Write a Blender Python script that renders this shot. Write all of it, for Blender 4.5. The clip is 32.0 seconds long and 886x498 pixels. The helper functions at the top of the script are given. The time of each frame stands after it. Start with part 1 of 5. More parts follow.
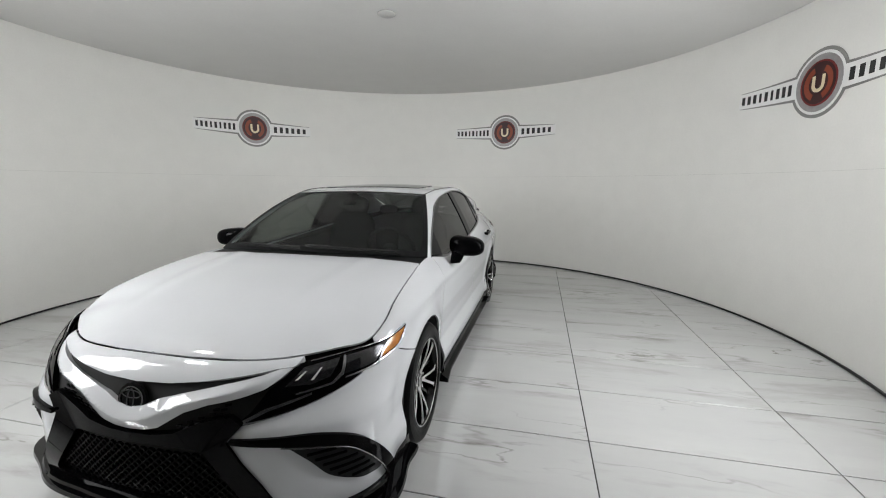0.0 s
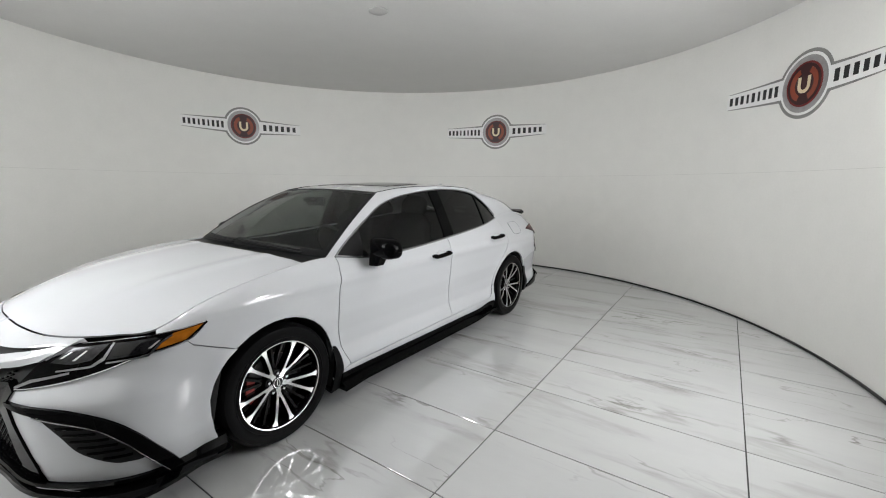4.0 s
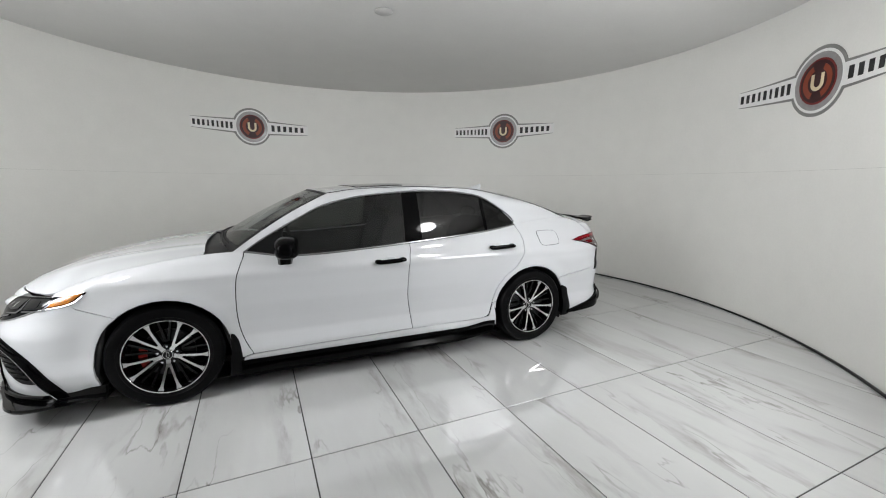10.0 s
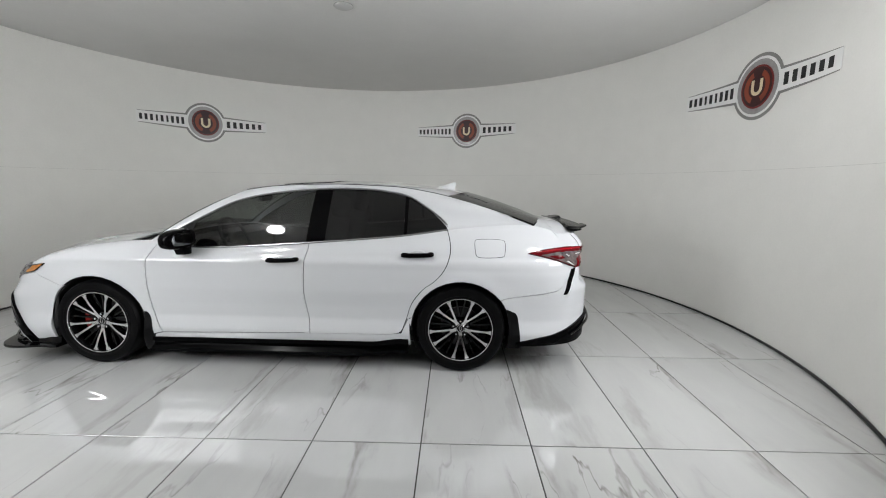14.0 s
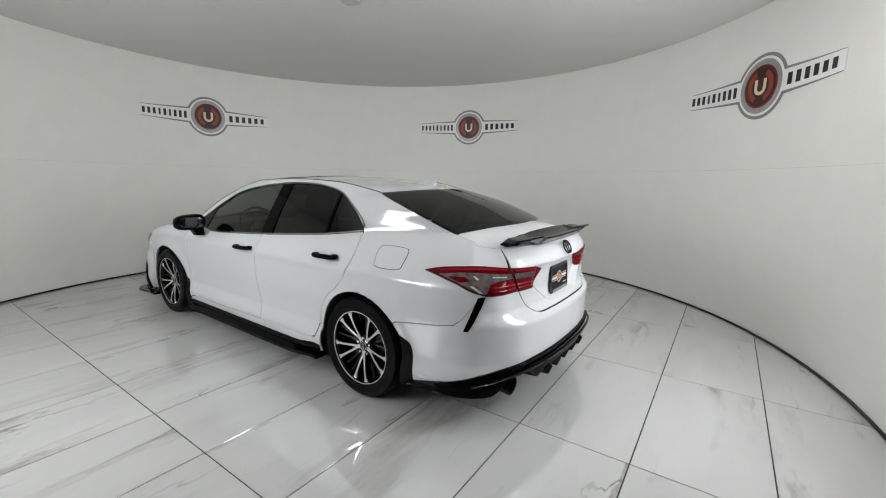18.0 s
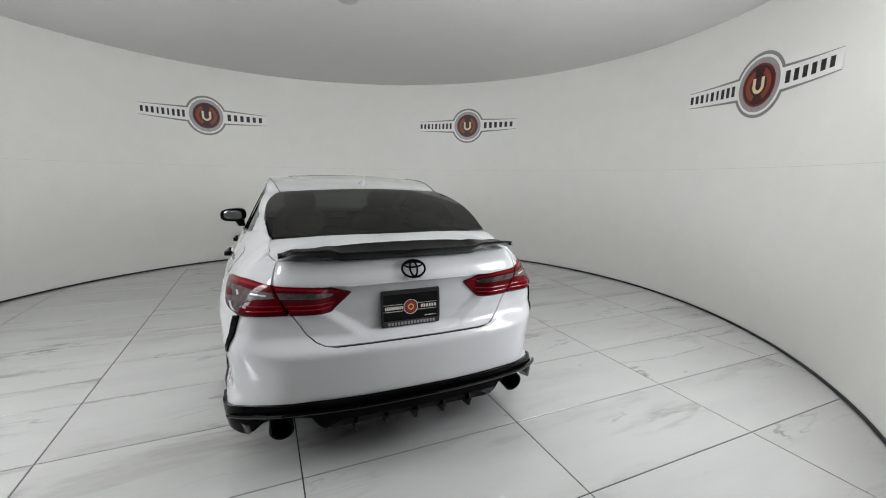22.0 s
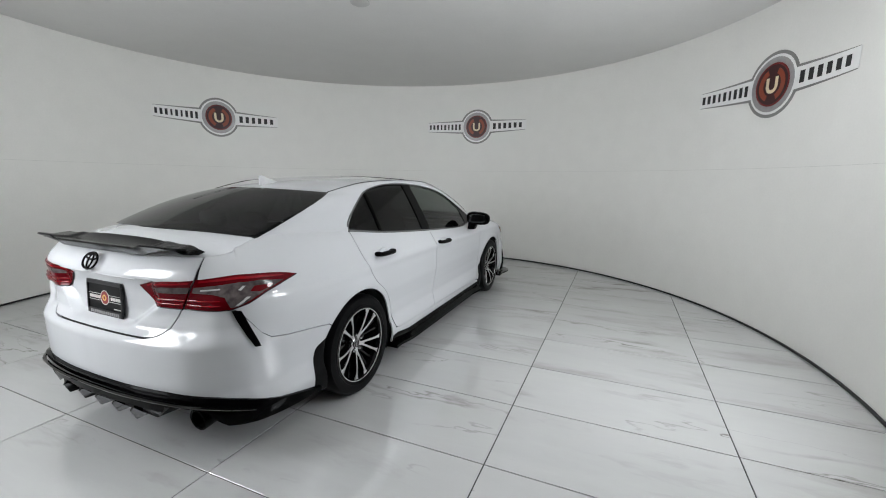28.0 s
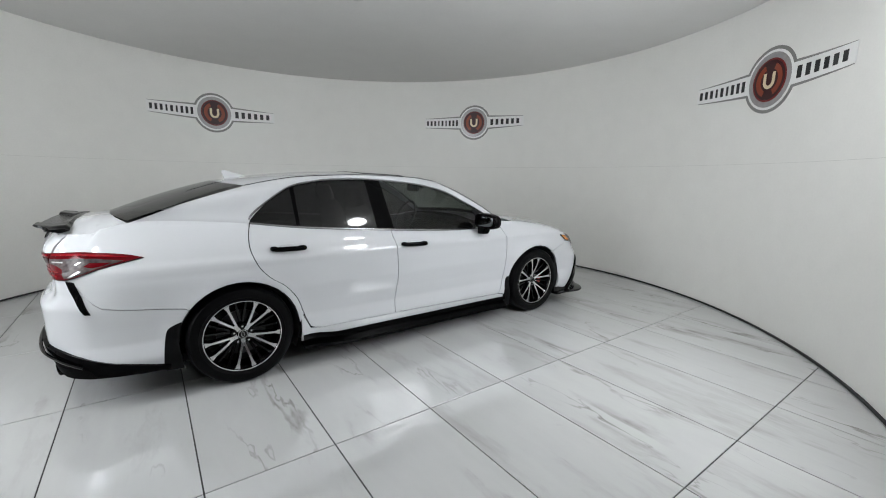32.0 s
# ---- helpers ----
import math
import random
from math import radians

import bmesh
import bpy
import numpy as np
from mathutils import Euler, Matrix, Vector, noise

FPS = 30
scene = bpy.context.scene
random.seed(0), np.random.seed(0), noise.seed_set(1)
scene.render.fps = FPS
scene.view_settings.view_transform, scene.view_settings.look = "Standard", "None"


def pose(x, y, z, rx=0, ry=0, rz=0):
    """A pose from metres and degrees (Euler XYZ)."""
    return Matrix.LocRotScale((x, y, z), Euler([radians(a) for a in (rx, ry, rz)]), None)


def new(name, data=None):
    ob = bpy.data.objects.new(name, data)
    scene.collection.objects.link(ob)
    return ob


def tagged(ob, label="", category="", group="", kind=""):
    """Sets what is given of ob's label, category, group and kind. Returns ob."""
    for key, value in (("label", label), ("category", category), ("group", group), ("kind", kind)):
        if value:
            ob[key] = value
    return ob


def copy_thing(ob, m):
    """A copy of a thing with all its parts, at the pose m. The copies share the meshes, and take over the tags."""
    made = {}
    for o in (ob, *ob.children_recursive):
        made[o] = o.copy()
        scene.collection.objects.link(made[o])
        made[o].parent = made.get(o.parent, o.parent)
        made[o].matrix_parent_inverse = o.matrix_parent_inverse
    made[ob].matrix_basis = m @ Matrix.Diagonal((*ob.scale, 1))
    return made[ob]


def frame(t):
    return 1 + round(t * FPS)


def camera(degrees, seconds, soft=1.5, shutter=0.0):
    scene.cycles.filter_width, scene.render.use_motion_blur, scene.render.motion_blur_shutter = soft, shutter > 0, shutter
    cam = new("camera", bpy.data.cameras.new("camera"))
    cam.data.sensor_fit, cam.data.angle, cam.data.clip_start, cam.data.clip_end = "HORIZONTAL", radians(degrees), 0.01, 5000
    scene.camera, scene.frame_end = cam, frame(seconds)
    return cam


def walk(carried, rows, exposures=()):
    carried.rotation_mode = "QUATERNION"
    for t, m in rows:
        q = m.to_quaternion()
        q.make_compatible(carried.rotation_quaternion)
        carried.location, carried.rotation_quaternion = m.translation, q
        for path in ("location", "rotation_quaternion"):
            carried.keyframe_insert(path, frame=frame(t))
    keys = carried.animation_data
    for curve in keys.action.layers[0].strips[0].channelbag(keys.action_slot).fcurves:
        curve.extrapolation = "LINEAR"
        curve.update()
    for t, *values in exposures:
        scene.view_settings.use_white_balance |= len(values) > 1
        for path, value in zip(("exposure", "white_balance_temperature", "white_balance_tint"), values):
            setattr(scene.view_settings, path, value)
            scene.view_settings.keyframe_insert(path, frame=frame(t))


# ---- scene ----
cam = camera(94.38, 32.0, soft=1.05)
CAM_ROWS = [(t, pose(x, y, z, 90 + tilt, 0, -turn) @ pose(0, 0, 0, 0, 0, roll)) for t, x, y, z, turn, tilt, roll in (
    (0, 0.252, -4.078, 1.453, 4.98, -9.09, 0.23),
    (1, 0.249, -4.068, 1.445, 5.66, -9.06, 0.26),
    (2, 0.263, -4.077, 1.443, 5.93, -9.11, 0.32),
    (3, 0.248, -4.073, 1.438, 6.28, -9.10, 0.37),
    (3.5, 0.243, -4.069, 1.436, 6.31, -9.07, 0.41),
    (5.5, 0.238, -4.054, 1.431, 6.23, -8.98, 0.51),
    (6, 0.234, -4.051, 1.433, 6.04, -8.99, 0.47),
    (7, 0.263, -4.054, 1.432, 5.39, -8.93, 0.70),
    (8, 0.277, -4.054, 1.438, 4.89, -8.99, 0.73),
    (9, 0.276, -4.054, 1.441, 4.88, -9.05, 0.66),
    (10, 0.268, -4.061, 1.451, 5.11, -9.22, 0.26),
    (11, 0.264, -4.069, 1.451, 6.39, -9.27, 0.09),
    (12, 0.253, -4.053, 1.431, 7.91, -9.14, 0.00),
    (13, 0.263, -4.056, 1.444, 9.20, -9.36, 0.12),
    (14, 0.296, -4.048, 1.428, 9.89, -9.11, 0.43),
    (14.5, 0.296, -4.052, 1.419, 10.04, -9.06, 0.53),
    (16.5, 0.237, -4.065, 1.419, 10.44, -9.36, 0.82),
    (17, 0.235, -4.072, 1.423, 10.37, -9.44, 0.84),
    (18, 0.218, -4.065, 1.423, 10.28, -9.58, 0.94),
    (19, 0.222, -4.064, 1.427, 10.27, -9.59, 0.99),
    (20, 0.252, -4.061, 1.429, 10.28, -9.67, 1.02),
    (21, 0.263, -4.062, 1.433, 10.29, -9.76, 1.01),
    (22, 0.235, -4.069, 1.438, 10.30, -9.89, 0.84),
    (23, 0.242, -4.069, 1.440, 10.40, -10.02, 0.81),
    (24, 0.234, -4.076, 1.442, 9.96, -9.92, 0.88),
    (25, 0.245, -4.084, 1.444, 9.30, -9.78, 0.86),
    (25.5, 0.247, -4.078, 1.438, 9.12, -9.69, 0.78),
    (27.5, 0.224, -4.084, 1.434, 9.29, -9.69, 0.85),
    (28, 0.194, -4.081, 1.433, 9.34, -9.76, 0.80),
    (29, 0.200, -4.087, 1.436, 9.65, -10.02, 0.83),
    (30, 0.204, -4.078, 1.427, 9.92, -10.11, 0.88),
    (31, 0.209, -4.077, 1.424, 9.90, -10.18, 0.88),
    (32, 0.189, -4.076, 1.419, 9.76, -10.17, 0.80),
)]
TURN = (
    (0, -108.01),
    (1, -113.79),
    (2, -119.48),
    (3, -125.17),
    (3.5, -127.93),
    (5.5, -138.80),
    (6, -141.22),
    (7, -145.47),
    (8, -149.86),
    (9, -154.86),
    (10, -160.49),
    (11, -167.42),
    (12, -175.10),
    (13, -183.27),
    (14, -191.35),
    (14.5, -195.56),
    (16.5, -212.72),
    (17, -216.76),
    (18, -224.86),
    (19, -232.62),
    (20, -240.34),
    (21, -248.10),
    (22, -256.53),
    (23, -264.98),
    (24, -272.75),
    (25, -279.77),
    (25.5, -283.25),
    (27.5, -298.59),
    (28, -302.45),
    (29, -310.88),
    (30, -318.83),
    (31, -326.40),
    (32, -334.04),
)
CAR_AT = pose(0.254, 0.035, 0, 0, 0, -0.73)
R, H = 3.941, 3.089
GX, GY, OX, OY = 0.6097, 1.2190, 0.910, 1.834

POWER = 7


# ---- light ----
world = bpy.data.worlds.new("world")
scene.world = world
world.use_nodes = True
world.node_tree.nodes["Background"].inputs[0].default_value = (0.8, 0.85, 0.9, 1)
world.node_tree.nodes["Background"].inputs[1].default_value = 0.02
# place, share of the light, radius
LAMPS = ((2.06, -2.2, 1.0, 0.165), (-2.16, -2.31, 1.0, 0.165))
PANEL = (0.95, 1.2)
PANELS = ((-43.0, 1.85), (220.3, 1.85))
for lx, ly, share, lr in LAMPS:
    data = bpy.data.lights.new("ceiling_lamp", "AREA")
    data.shape, data.size, data.energy, data.color = "DISK", lr * 2, POWER * share, (0.985, 0.99, 1.0)
    new("ceiling_lamp", data).matrix_basis = pose(lx, ly, H - 0.062)


# ---- materials ----
def mat(name, color, rough=0.5, metal=0.0, coat=0.0, spec=0.5):
    m = bpy.data.materials.new(name)
    m.use_nodes = True
    b = m.node_tree.nodes["Principled BSDF"]
    b.inputs["Base Color"].default_value = (*color, 1)
    b.inputs["Roughness"].default_value, b.inputs["Metallic"].default_value = rough, metal
    b.inputs["Coat Weight"].default_value, b.inputs["Coat Roughness"].default_value = coat, 0.03
    b.inputs["Specular IOR Level"].default_value = spec
    return m


def node(m, kind, **values):
    n = m.node_tree.nodes.new(kind)
    for k, v in values.items():
        n.inputs[k.replace("_", " ")].default_value = v
    return n


def link(m, a, b):
    m.node_tree.links.new(a, b)


def bsdf(m):
    return m.node_tree.nodes["Principled BSDF"]


def coords(m, scale, kind="Object"):
    t, mp = node(m, "ShaderNodeTexCoord"), node(m, "ShaderNodeMapping")
    mp.inputs["Scale"].default_value = scale
    link(m, t.outputs[kind], mp.inputs["Vector"])
    return mp.outputs["Vector"]


def stops(m, fac, rows):
    r = m.node_tree.nodes.new("ShaderNodeValToRGB")
    while len(r.color_ramp.elements) < len(rows):
        r.color_ramp.elements.new(0.5)
    for e, (p, c) in zip(r.color_ramp.elements, rows):
        e.position, e.color = p, (*c, 1) if len(c) == 3 else c
    link(m, fac, r.inputs["Fac"])
    return r.outputs["Color"]


def speckle(m, base, vary, scale, bump=0.0, dist=0.002, rough=None):
    """Fine and broad variation of a colour, with relief."""
    v = coords(m, (1, 1, 1))
    a, b = node(m, "ShaderNodeTexNoise", Scale=scale, Detail=5.0), node(m, "ShaderNodeTexNoise", Scale=scale * 0.06 + 0.6, Detail=3.0)
    link(m, v, a.inputs["Vector"])
    link(m, v, b.inputs["Vector"])
    mix = node(m, "ShaderNodeMath")
    mix.operation = "ADD"
    link(m, a.outputs["Fac"], mix.inputs[0])
    link(m, b.outputs["Fac"], mix.inputs[1])
    half = node(m, "ShaderNodeMath")
    half.operation, half.inputs[1].default_value = "MULTIPLY", 0.5
    link(m, mix.outputs[0], half.inputs[0])
    lo, hi = [c * (1 - vary) for c in base], [min(1, c * (1 + vary)) for c in base]
    link(m, stops(m, half.outputs[0], ((0.3, lo), (0.7, hi))), bsdf(m).inputs["Base Color"])
    if rough:
        mr = node(m, "ShaderNodeMapRange", To_Min=rough[0], To_Max=rough[1], From_Min=0.35, From_Max=0.65)
        link(m, half.outputs[0], mr.inputs["Value"])
        link(m, mr.outputs[0], bsdf(m).inputs["Roughness"])
    if bump:
        bp = node(m, "ShaderNodeBump", Strength=bump, Distance=dist)
        link(m, a.outputs["Fac"], bp.inputs["Height"])
        link(m, bp.outputs["Normal"], bsdf(m).inputs["Normal"])
    return m


WALL = speckle(mat("wall_paint", (0.78, 0.775, 0.745), 0.42), (0.78, 0.775, 0.745), 0.03, 60, 0.06, 0.001, (0.36, 0.5))
CEIL = speckle(mat("ceiling_paint", (0.6, 0.6, 0.58), 0.8), (0.68, 0.675, 0.66), 0.025, 40, 0.1, 0.001)
DARK_JOINT = mat("joint", (0.014, 0.014, 0.014), 0.8)
BLACK = mat("black_void", (0.006, 0.006, 0.006), 0.9)
STRIP = mat("black_skirting", (0.012, 0.012, 0.012), 0.5)
PAINT = speckle(mat("white_car_paint", (0.74, 0.75, 0.76), 0.6, 0, 1.0, 0.0), (0.50, 0.51, 0.525), 0.008, 900)
GLOSS = mat("gloss_black", (0.0015, 0.0015, 0.0017), 0.04, 0, 0.0, 0.045)
LACQUER = mat("lacquer_black", (0.0015, 0.0015, 0.0017), 0.05, 0, 0.0, 0.28)
MESH = mat("mesh_black", (0.001, 0.001, 0.0011), 0.2, 0, 0.0, 0.03)
SKIRT = mat("worn_gloss_black", (0.0015, 0.0015, 0.0017), 0.15, 0, 0.0, 0.06)
SATIN = speckle(mat("satin_black", (0.004, 0.004, 0.0045), 0.42, spec=0.16), (0.004, 0.004, 0.0045), 0.25, 300, 0.08, 0.0005)
FLAP = speckle(mat("flap_plastic", (0.003, 0.003, 0.0033), 0.5, spec=0.08), (0.003, 0.003, 0.0033), 0.3, 200)
RUBBER = mat("rubber_black", (0.01, 0.01, 0.01), 0.75)
TYRE = speckle(mat("tyre_rubber", (0.005, 0.005, 0.0055), 0.5, spec=0.07), (0.003, 0.003, 0.0033), 0.3, 90, 0.25, 0.001, (0.32, 0.45))
BLACKRIM = mat("black_rim_paint", (0.002, 0.002, 0.0022), 0.15, 0, 0.0, 0.25)
ALLOY = speckle(mat("machined_alloy", (0.72, 0.72, 0.73), 0.2, 1.0), (0.72, 0.72, 0.73), 0.05, 500, 0.05, 0.0003)
CHROME = mat("chrome", (0.75, 0.76, 0.78), 0.12, 1.0)
TRIM = mat("dark_metal_trim", (0.26, 0.26, 0.27), 0.25, 0.95)
DARKMETAL = speckle(mat("dark_metal", (0.06, 0.06, 0.063), 0.4, 0.9), (0.06, 0.06, 0.063), 0.2, 120)
LAMP_RED = mat("red_lens", (0.085, 0.001, 0.0035), 0.05, 0, 0.0, 0.12)
LAMP_BAR = mat("bright_red_lens", (0.22, 0.003, 0.008), 0.10, 0, 0.0, 0.3)
LAMP_CLEAR = speckle(mat("smoked_lens", (0.075, 0.062, 0.062), 0.1, 0.0, 0.0, 0.08), (0.075, 0.062, 0.062), 0.85, 34)
# pale tone for the glints painted into the lamps; no bulb is built
GLINT_PAINT = mat("lamp_bulb", (0.5, 0.5, 0.49), 0.2, 0.2, 0.1)
LAMP_GREY = speckle(mat("lamp_chamber_grey", (0.03, 0.03, 0.032), 0.12, 0.7, 0.0), (0.028, 0.028, 0.030), 0.8, 70)
LENS = mat("projector_lens", (0.006, 0.006, 0.007), 0.04, 0, 0.0, 0.4)
AMBER = speckle(mat("amber_lens", (0.62, 0.22, 0.02), 0.2, 0, 0.8), (0.40, 0.13, 0.01), 0.45, 30)
CALIPER = mat("red_caliper", (0.32, 0.014, 0.010), 0.4, 0, 0.2)
MIRROR = mat("mirror", (0.10, 0.105, 0.11), 0.02, 1.0)
INTERIOR = speckle(mat("dark_cloth", (0.011, 0.011, 0.012), 0.85, spec=0.2), (0.011, 0.011, 0.012), 0.2, 18)
PRINT = mat("white_print", (0.6, 0.6, 0.58), 0.5)
FAINT = mat("faint_print", (0.26, 0.26, 0.26), 0.5)
GOLD = mat("gold_print", (0.75, 0.50, 0.13), 0.35)
EMBLEM_RED = mat("dark_red_print", (0.22, 0.016, 0.014), 0.4)
CARBON = speckle(mat("carbon_black", (0.006, 0.006, 0.0065), 0.18, 0, 0.0, 0.09), (0.004, 0.004, 0.0044), 0.7, 160)


def glass(name, tint, grow=5.0, least=0.04):
    """A thin tinted pane: what it lets through, and a mirror that grows towards grazing."""
    m = bpy.data.materials.new(name)
    m.use_nodes = True
    m.node_tree.nodes.remove(bsdf(m))
    see, shine, mix = node(m, "ShaderNodeBsdfTransparent"), node(m, "ShaderNodeBsdfGlossy"), node(m, "ShaderNodeMixShader")
    lw, po, mu = node(m, "ShaderNodeLayerWeight", Blend=0.5), node(m, "ShaderNodeMath"), node(m, "ShaderNodeMath")
    po.operation, po.inputs[1].default_value = "POWER", grow
    mu.operation = "MULTIPLY_ADD"
    mu.inputs[1].default_value, mu.inputs[2].default_value = 0.95 - least, least
    link(m, lw.outputs["Facing"], po.inputs[0])
    link(m, po.outputs[0], mu.inputs[0])
    see.inputs["Color"].default_value = (*tint, 1)
    shine.inputs["Roughness"].default_value = 0.01
    link(m, mu.outputs[0], mix.inputs[0])
    link(m, see.outputs[0], mix.inputs[1])
    link(m, shine.outputs[0], mix.inputs[2])
    link(m, mix.outputs[0], m.node_tree.nodes["Material Output"].inputs["Surface"])
    return m


TINT, TINT_DARK, TINT_REAR, SCREEN = glass("tinted_glass", (0.20, 0.215, 0.205)), glass("dark_tinted_glass", (0.026, 0.028, 0.028)), glass("rear_tinted_glass", (0.095, 0.10, 0.10)), glass("clear_glass", (0.62, 0.68, 0.64), 5.0, 0.045)


def marble():
    """Polished white tile with grey drifting veins, turned and shifted tile by tile."""
    m = mat("marble_tile", (0.75, 0.75, 0.74), 0.08, 0, 0.0, 0.5)
    bsdf(m).inputs["IOR"].default_value = 2.3
    info = node(m, "ShaderNodeObjectInfo")
    tc, rot = node(m, "ShaderNodeTexCoord"), node(m, "ShaderNodeMapping")
    mul = node(m, "ShaderNodeVectorMath")
    mul.operation = "SCALE"
    mul.inputs[0].default_value = (37.0, 91.0, 53.0)
    link(m, info.outputs["Random"], mul.inputs["Scale"])
    add = node(m, "ShaderNodeVectorMath")
    add.operation = "ADD"
    rot.inputs["Rotation"].default_value = (0, 0, radians(21))
    rot.inputs["Scale"].default_value = (2.5, 0.60, 1)
    link(m, tc.outputs["Object"], rot.inputs["Vector"])
    link(m, rot.outputs["Vector"], add.inputs[0])
    link(m, mul.outputs[0], add.inputs[1])
    warp = node(m, "ShaderNodeTexNoise", Scale=1.7, Detail=4.0, Roughness=0.6)
    link(m, add.outputs[0], warp.inputs["Vector"])
    sc = node(m, "ShaderNodeVectorMath")
    sc.operation = "SCALE"
    sc.inputs["Scale"].default_value = 0.75
    link(m, warp.outputs["Color"], sc.inputs[0])
    add2 = node(m, "ShaderNodeVectorMath")
    add2.operation = "ADD"
    link(m, add.outputs[0], add2.inputs[0])
    link(m, sc.outputs[0], add2.inputs[1])
    veins = []
    for scale, width, power in ((0.62, 0.034, 0.62), (1.25, 0.015, 0.8)):
        n = node(m, "ShaderNodeTexNoise", Scale=scale, Detail=2.5, Roughness=0.5)
        link(m, add2.outputs[0], n.inputs["Vector"])
        d = node(m, "ShaderNodeMath")
        d.operation, d.inputs[1].default_value = "SUBTRACT", 0.5
        link(m, n.outputs["Fac"], d.inputs[0])
        ab = node(m, "ShaderNodeMath")
        ab.operation = "ABSOLUTE"
        link(m, d.outputs[0], ab.inputs[0])
        mr = node(m, "ShaderNodeMapRange", From_Min=0.0, From_Max=width, To_Min=power, To_Max=0.0)
        mr.interpolation_type = "SMOOTHSTEP"
        link(m, ab.outputs[0], mr.inputs["Value"])
        veins.append(mr.outputs[0])
    # the veins come and go
    gate = node(m, "ShaderNodeTexNoise", Scale=1.1, Detail=3.0)
    link(m, add.outputs[0], gate.inputs["Vector"])
    gr = node(m, "ShaderNodeMapRange", From_Min=0.49, From_Max=0.66, To_Min=0.0, To_Max=1.0)
    link(m, gate.outputs["Fac"], gr.inputs["Value"])
    # some stretches of a vein are much darker
    mark = node(m, "ShaderNodeTexNoise", Scale=5.5, Detail=5.0, Roughness=0.7)
    link(m, add.outputs[0], mark.inputs["Vector"])
    mk = node(m, "ShaderNodeMapRange", From_Min=0.40, From_Max=0.68, To_Min=0.35, To_Max=1.35)
    link(m, mark.outputs["Fac"], mk.inputs["Value"])
    top_vein = node(m, "ShaderNodeMath")
    top_vein.operation = "MAXIMUM"
    link(m, veins[0], top_vein.inputs[0])
    link(m, veins[1], top_vein.inputs[1])
    mx = node(m, "ShaderNodeMath")
    mx.operation, mx.use_clamp = "MULTIPLY", True
    link(m, top_vein.outputs[0], mx.inputs[0])
    link(m, mk.outputs[0], mx.inputs[1])
    pr = node(m, "ShaderNodeMath")
    pr.operation = "MULTIPLY"
    link(m, mx.outputs[0], pr.inputs[0])
    link(m, gr.outputs[0], pr.inputs[1])
    # broad grey clouds
    cl = node(m, "ShaderNodeTexNoise", Scale=0.9, Detail=5.0, Roughness=0.6)
    link(m, add2.outputs[0], cl.inputs["Vector"])
    base = stops(m, cl.outputs["Fac"], ((0.30, (0.36, 0.36, 0.35)), (0.43, (0.455, 0.46, 0.455)), (0.75, (0.50, 0.505, 0.50))))
    mc = node(m, "ShaderNodeMix")
    mc.data_type = "RGBA"
    mc.inputs["B"].default_value = (0.15, 0.143, 0.125, 1)
    for sock in mc.inputs:
        if sock.name == "B" and sock.type == "RGBA":
            sock.default_value = (0.15, 0.143, 0.125, 1)
        if sock.name == "A" and sock.type == "RGBA":
            link(m, base, sock)
        if sock.name == "Factor" and sock.type == "VALUE":
            link(m, pr.outputs[0], sock)
    link(m, [o for o in mc.outputs if o.type == "RGBA"][0], bsdf(m).inputs["Base Color"])
    # traffic film
    dn = node(m, "ShaderNodeTexNoise", Scale=5.0, Detail=6.0)
    link(m, tc.outputs["Object"], dn.inputs["Vector"])
    dr = node(m, "ShaderNodeMapRange", From_Min=0.3, From_Max=0.8, To_Min=0.005, To_Max=0.03)
    link(m, dn.outputs["Fac"], dr.inputs["Value"])
    link(m, dr.outputs[0], bsdf(m).inputs["Roughness"])
    return m


TILE = marble()


def glow(name, color, strength):
    m = mat(name, color, 0.5)
    bsdf(m).inputs["Emission Color"].default_value = (*color, 1)
    bsdf(m).inputs["Emission Strength"].default_value = strength
    return m


DIFFUSER = glow("lamp_diffuser", (0.97, 0.98, 0.99), 45.0)
PANEL_GLOW = glow("light_panel_diffuser", (0.95, 0.97, 1.0), 17.6)
DETECTOR = mat("detector_grey", (0.5, 0.5, 0.49), 0.6)
SIGN_GREY, SIGN_WHITE = mat("sign_grey", (0.22, 0.22, 0.21), 0.4), mat("sign_white", (0.80, 0.80, 0.79), 0.35)
SIGN_SILVER = speckle(mat("sign_silver", (0.36, 0.35, 0.35), 0.3, 0.4), (0.36, 0.35, 0.35), 0.15, 30)
SIGN_RED = speckle(mat("sign_red", (0.30, 0.022, 0.02), 0.35), (0.15, 0.012, 0.012), 0.5, 14)
SIGN_DARK, SIGN_BLACK = mat("sign_maroon", (0.035, 0.006, 0.008), 0.35), mat("sign_black", (0.012, 0.012, 0.013), 0.45)
SIGN_ORANGE = mat("sign_orange", (0.24, 0.045, 0.018), 0.35)
SIGN_GOLD = mat("sign_gold", (0.72, 0.62, 0.42), 0.35)
SEAM = mat('wall_seam_caulk', (0.60, 0.595, 0.57), 0.6)


# ---- helpers for panels ----
def put(name, verts, faces, material, parent=None, label="", normals=None, smooth=True):
    me = bpy.data.meshes.new(name)
    me.from_pydata([tuple(v) for v in verts], [], faces)
    me.materials.append(material)
    if smooth:
        me.polygons.foreach_set("use_smooth", [True] * len(me.polygons))
    me.update()
    if normals is not None:
        me.normals_split_custom_set_from_vertices([tuple(n) for n in normals])
    ob = new(name, me)
    ob.parent = parent
    return tagged(ob, label)


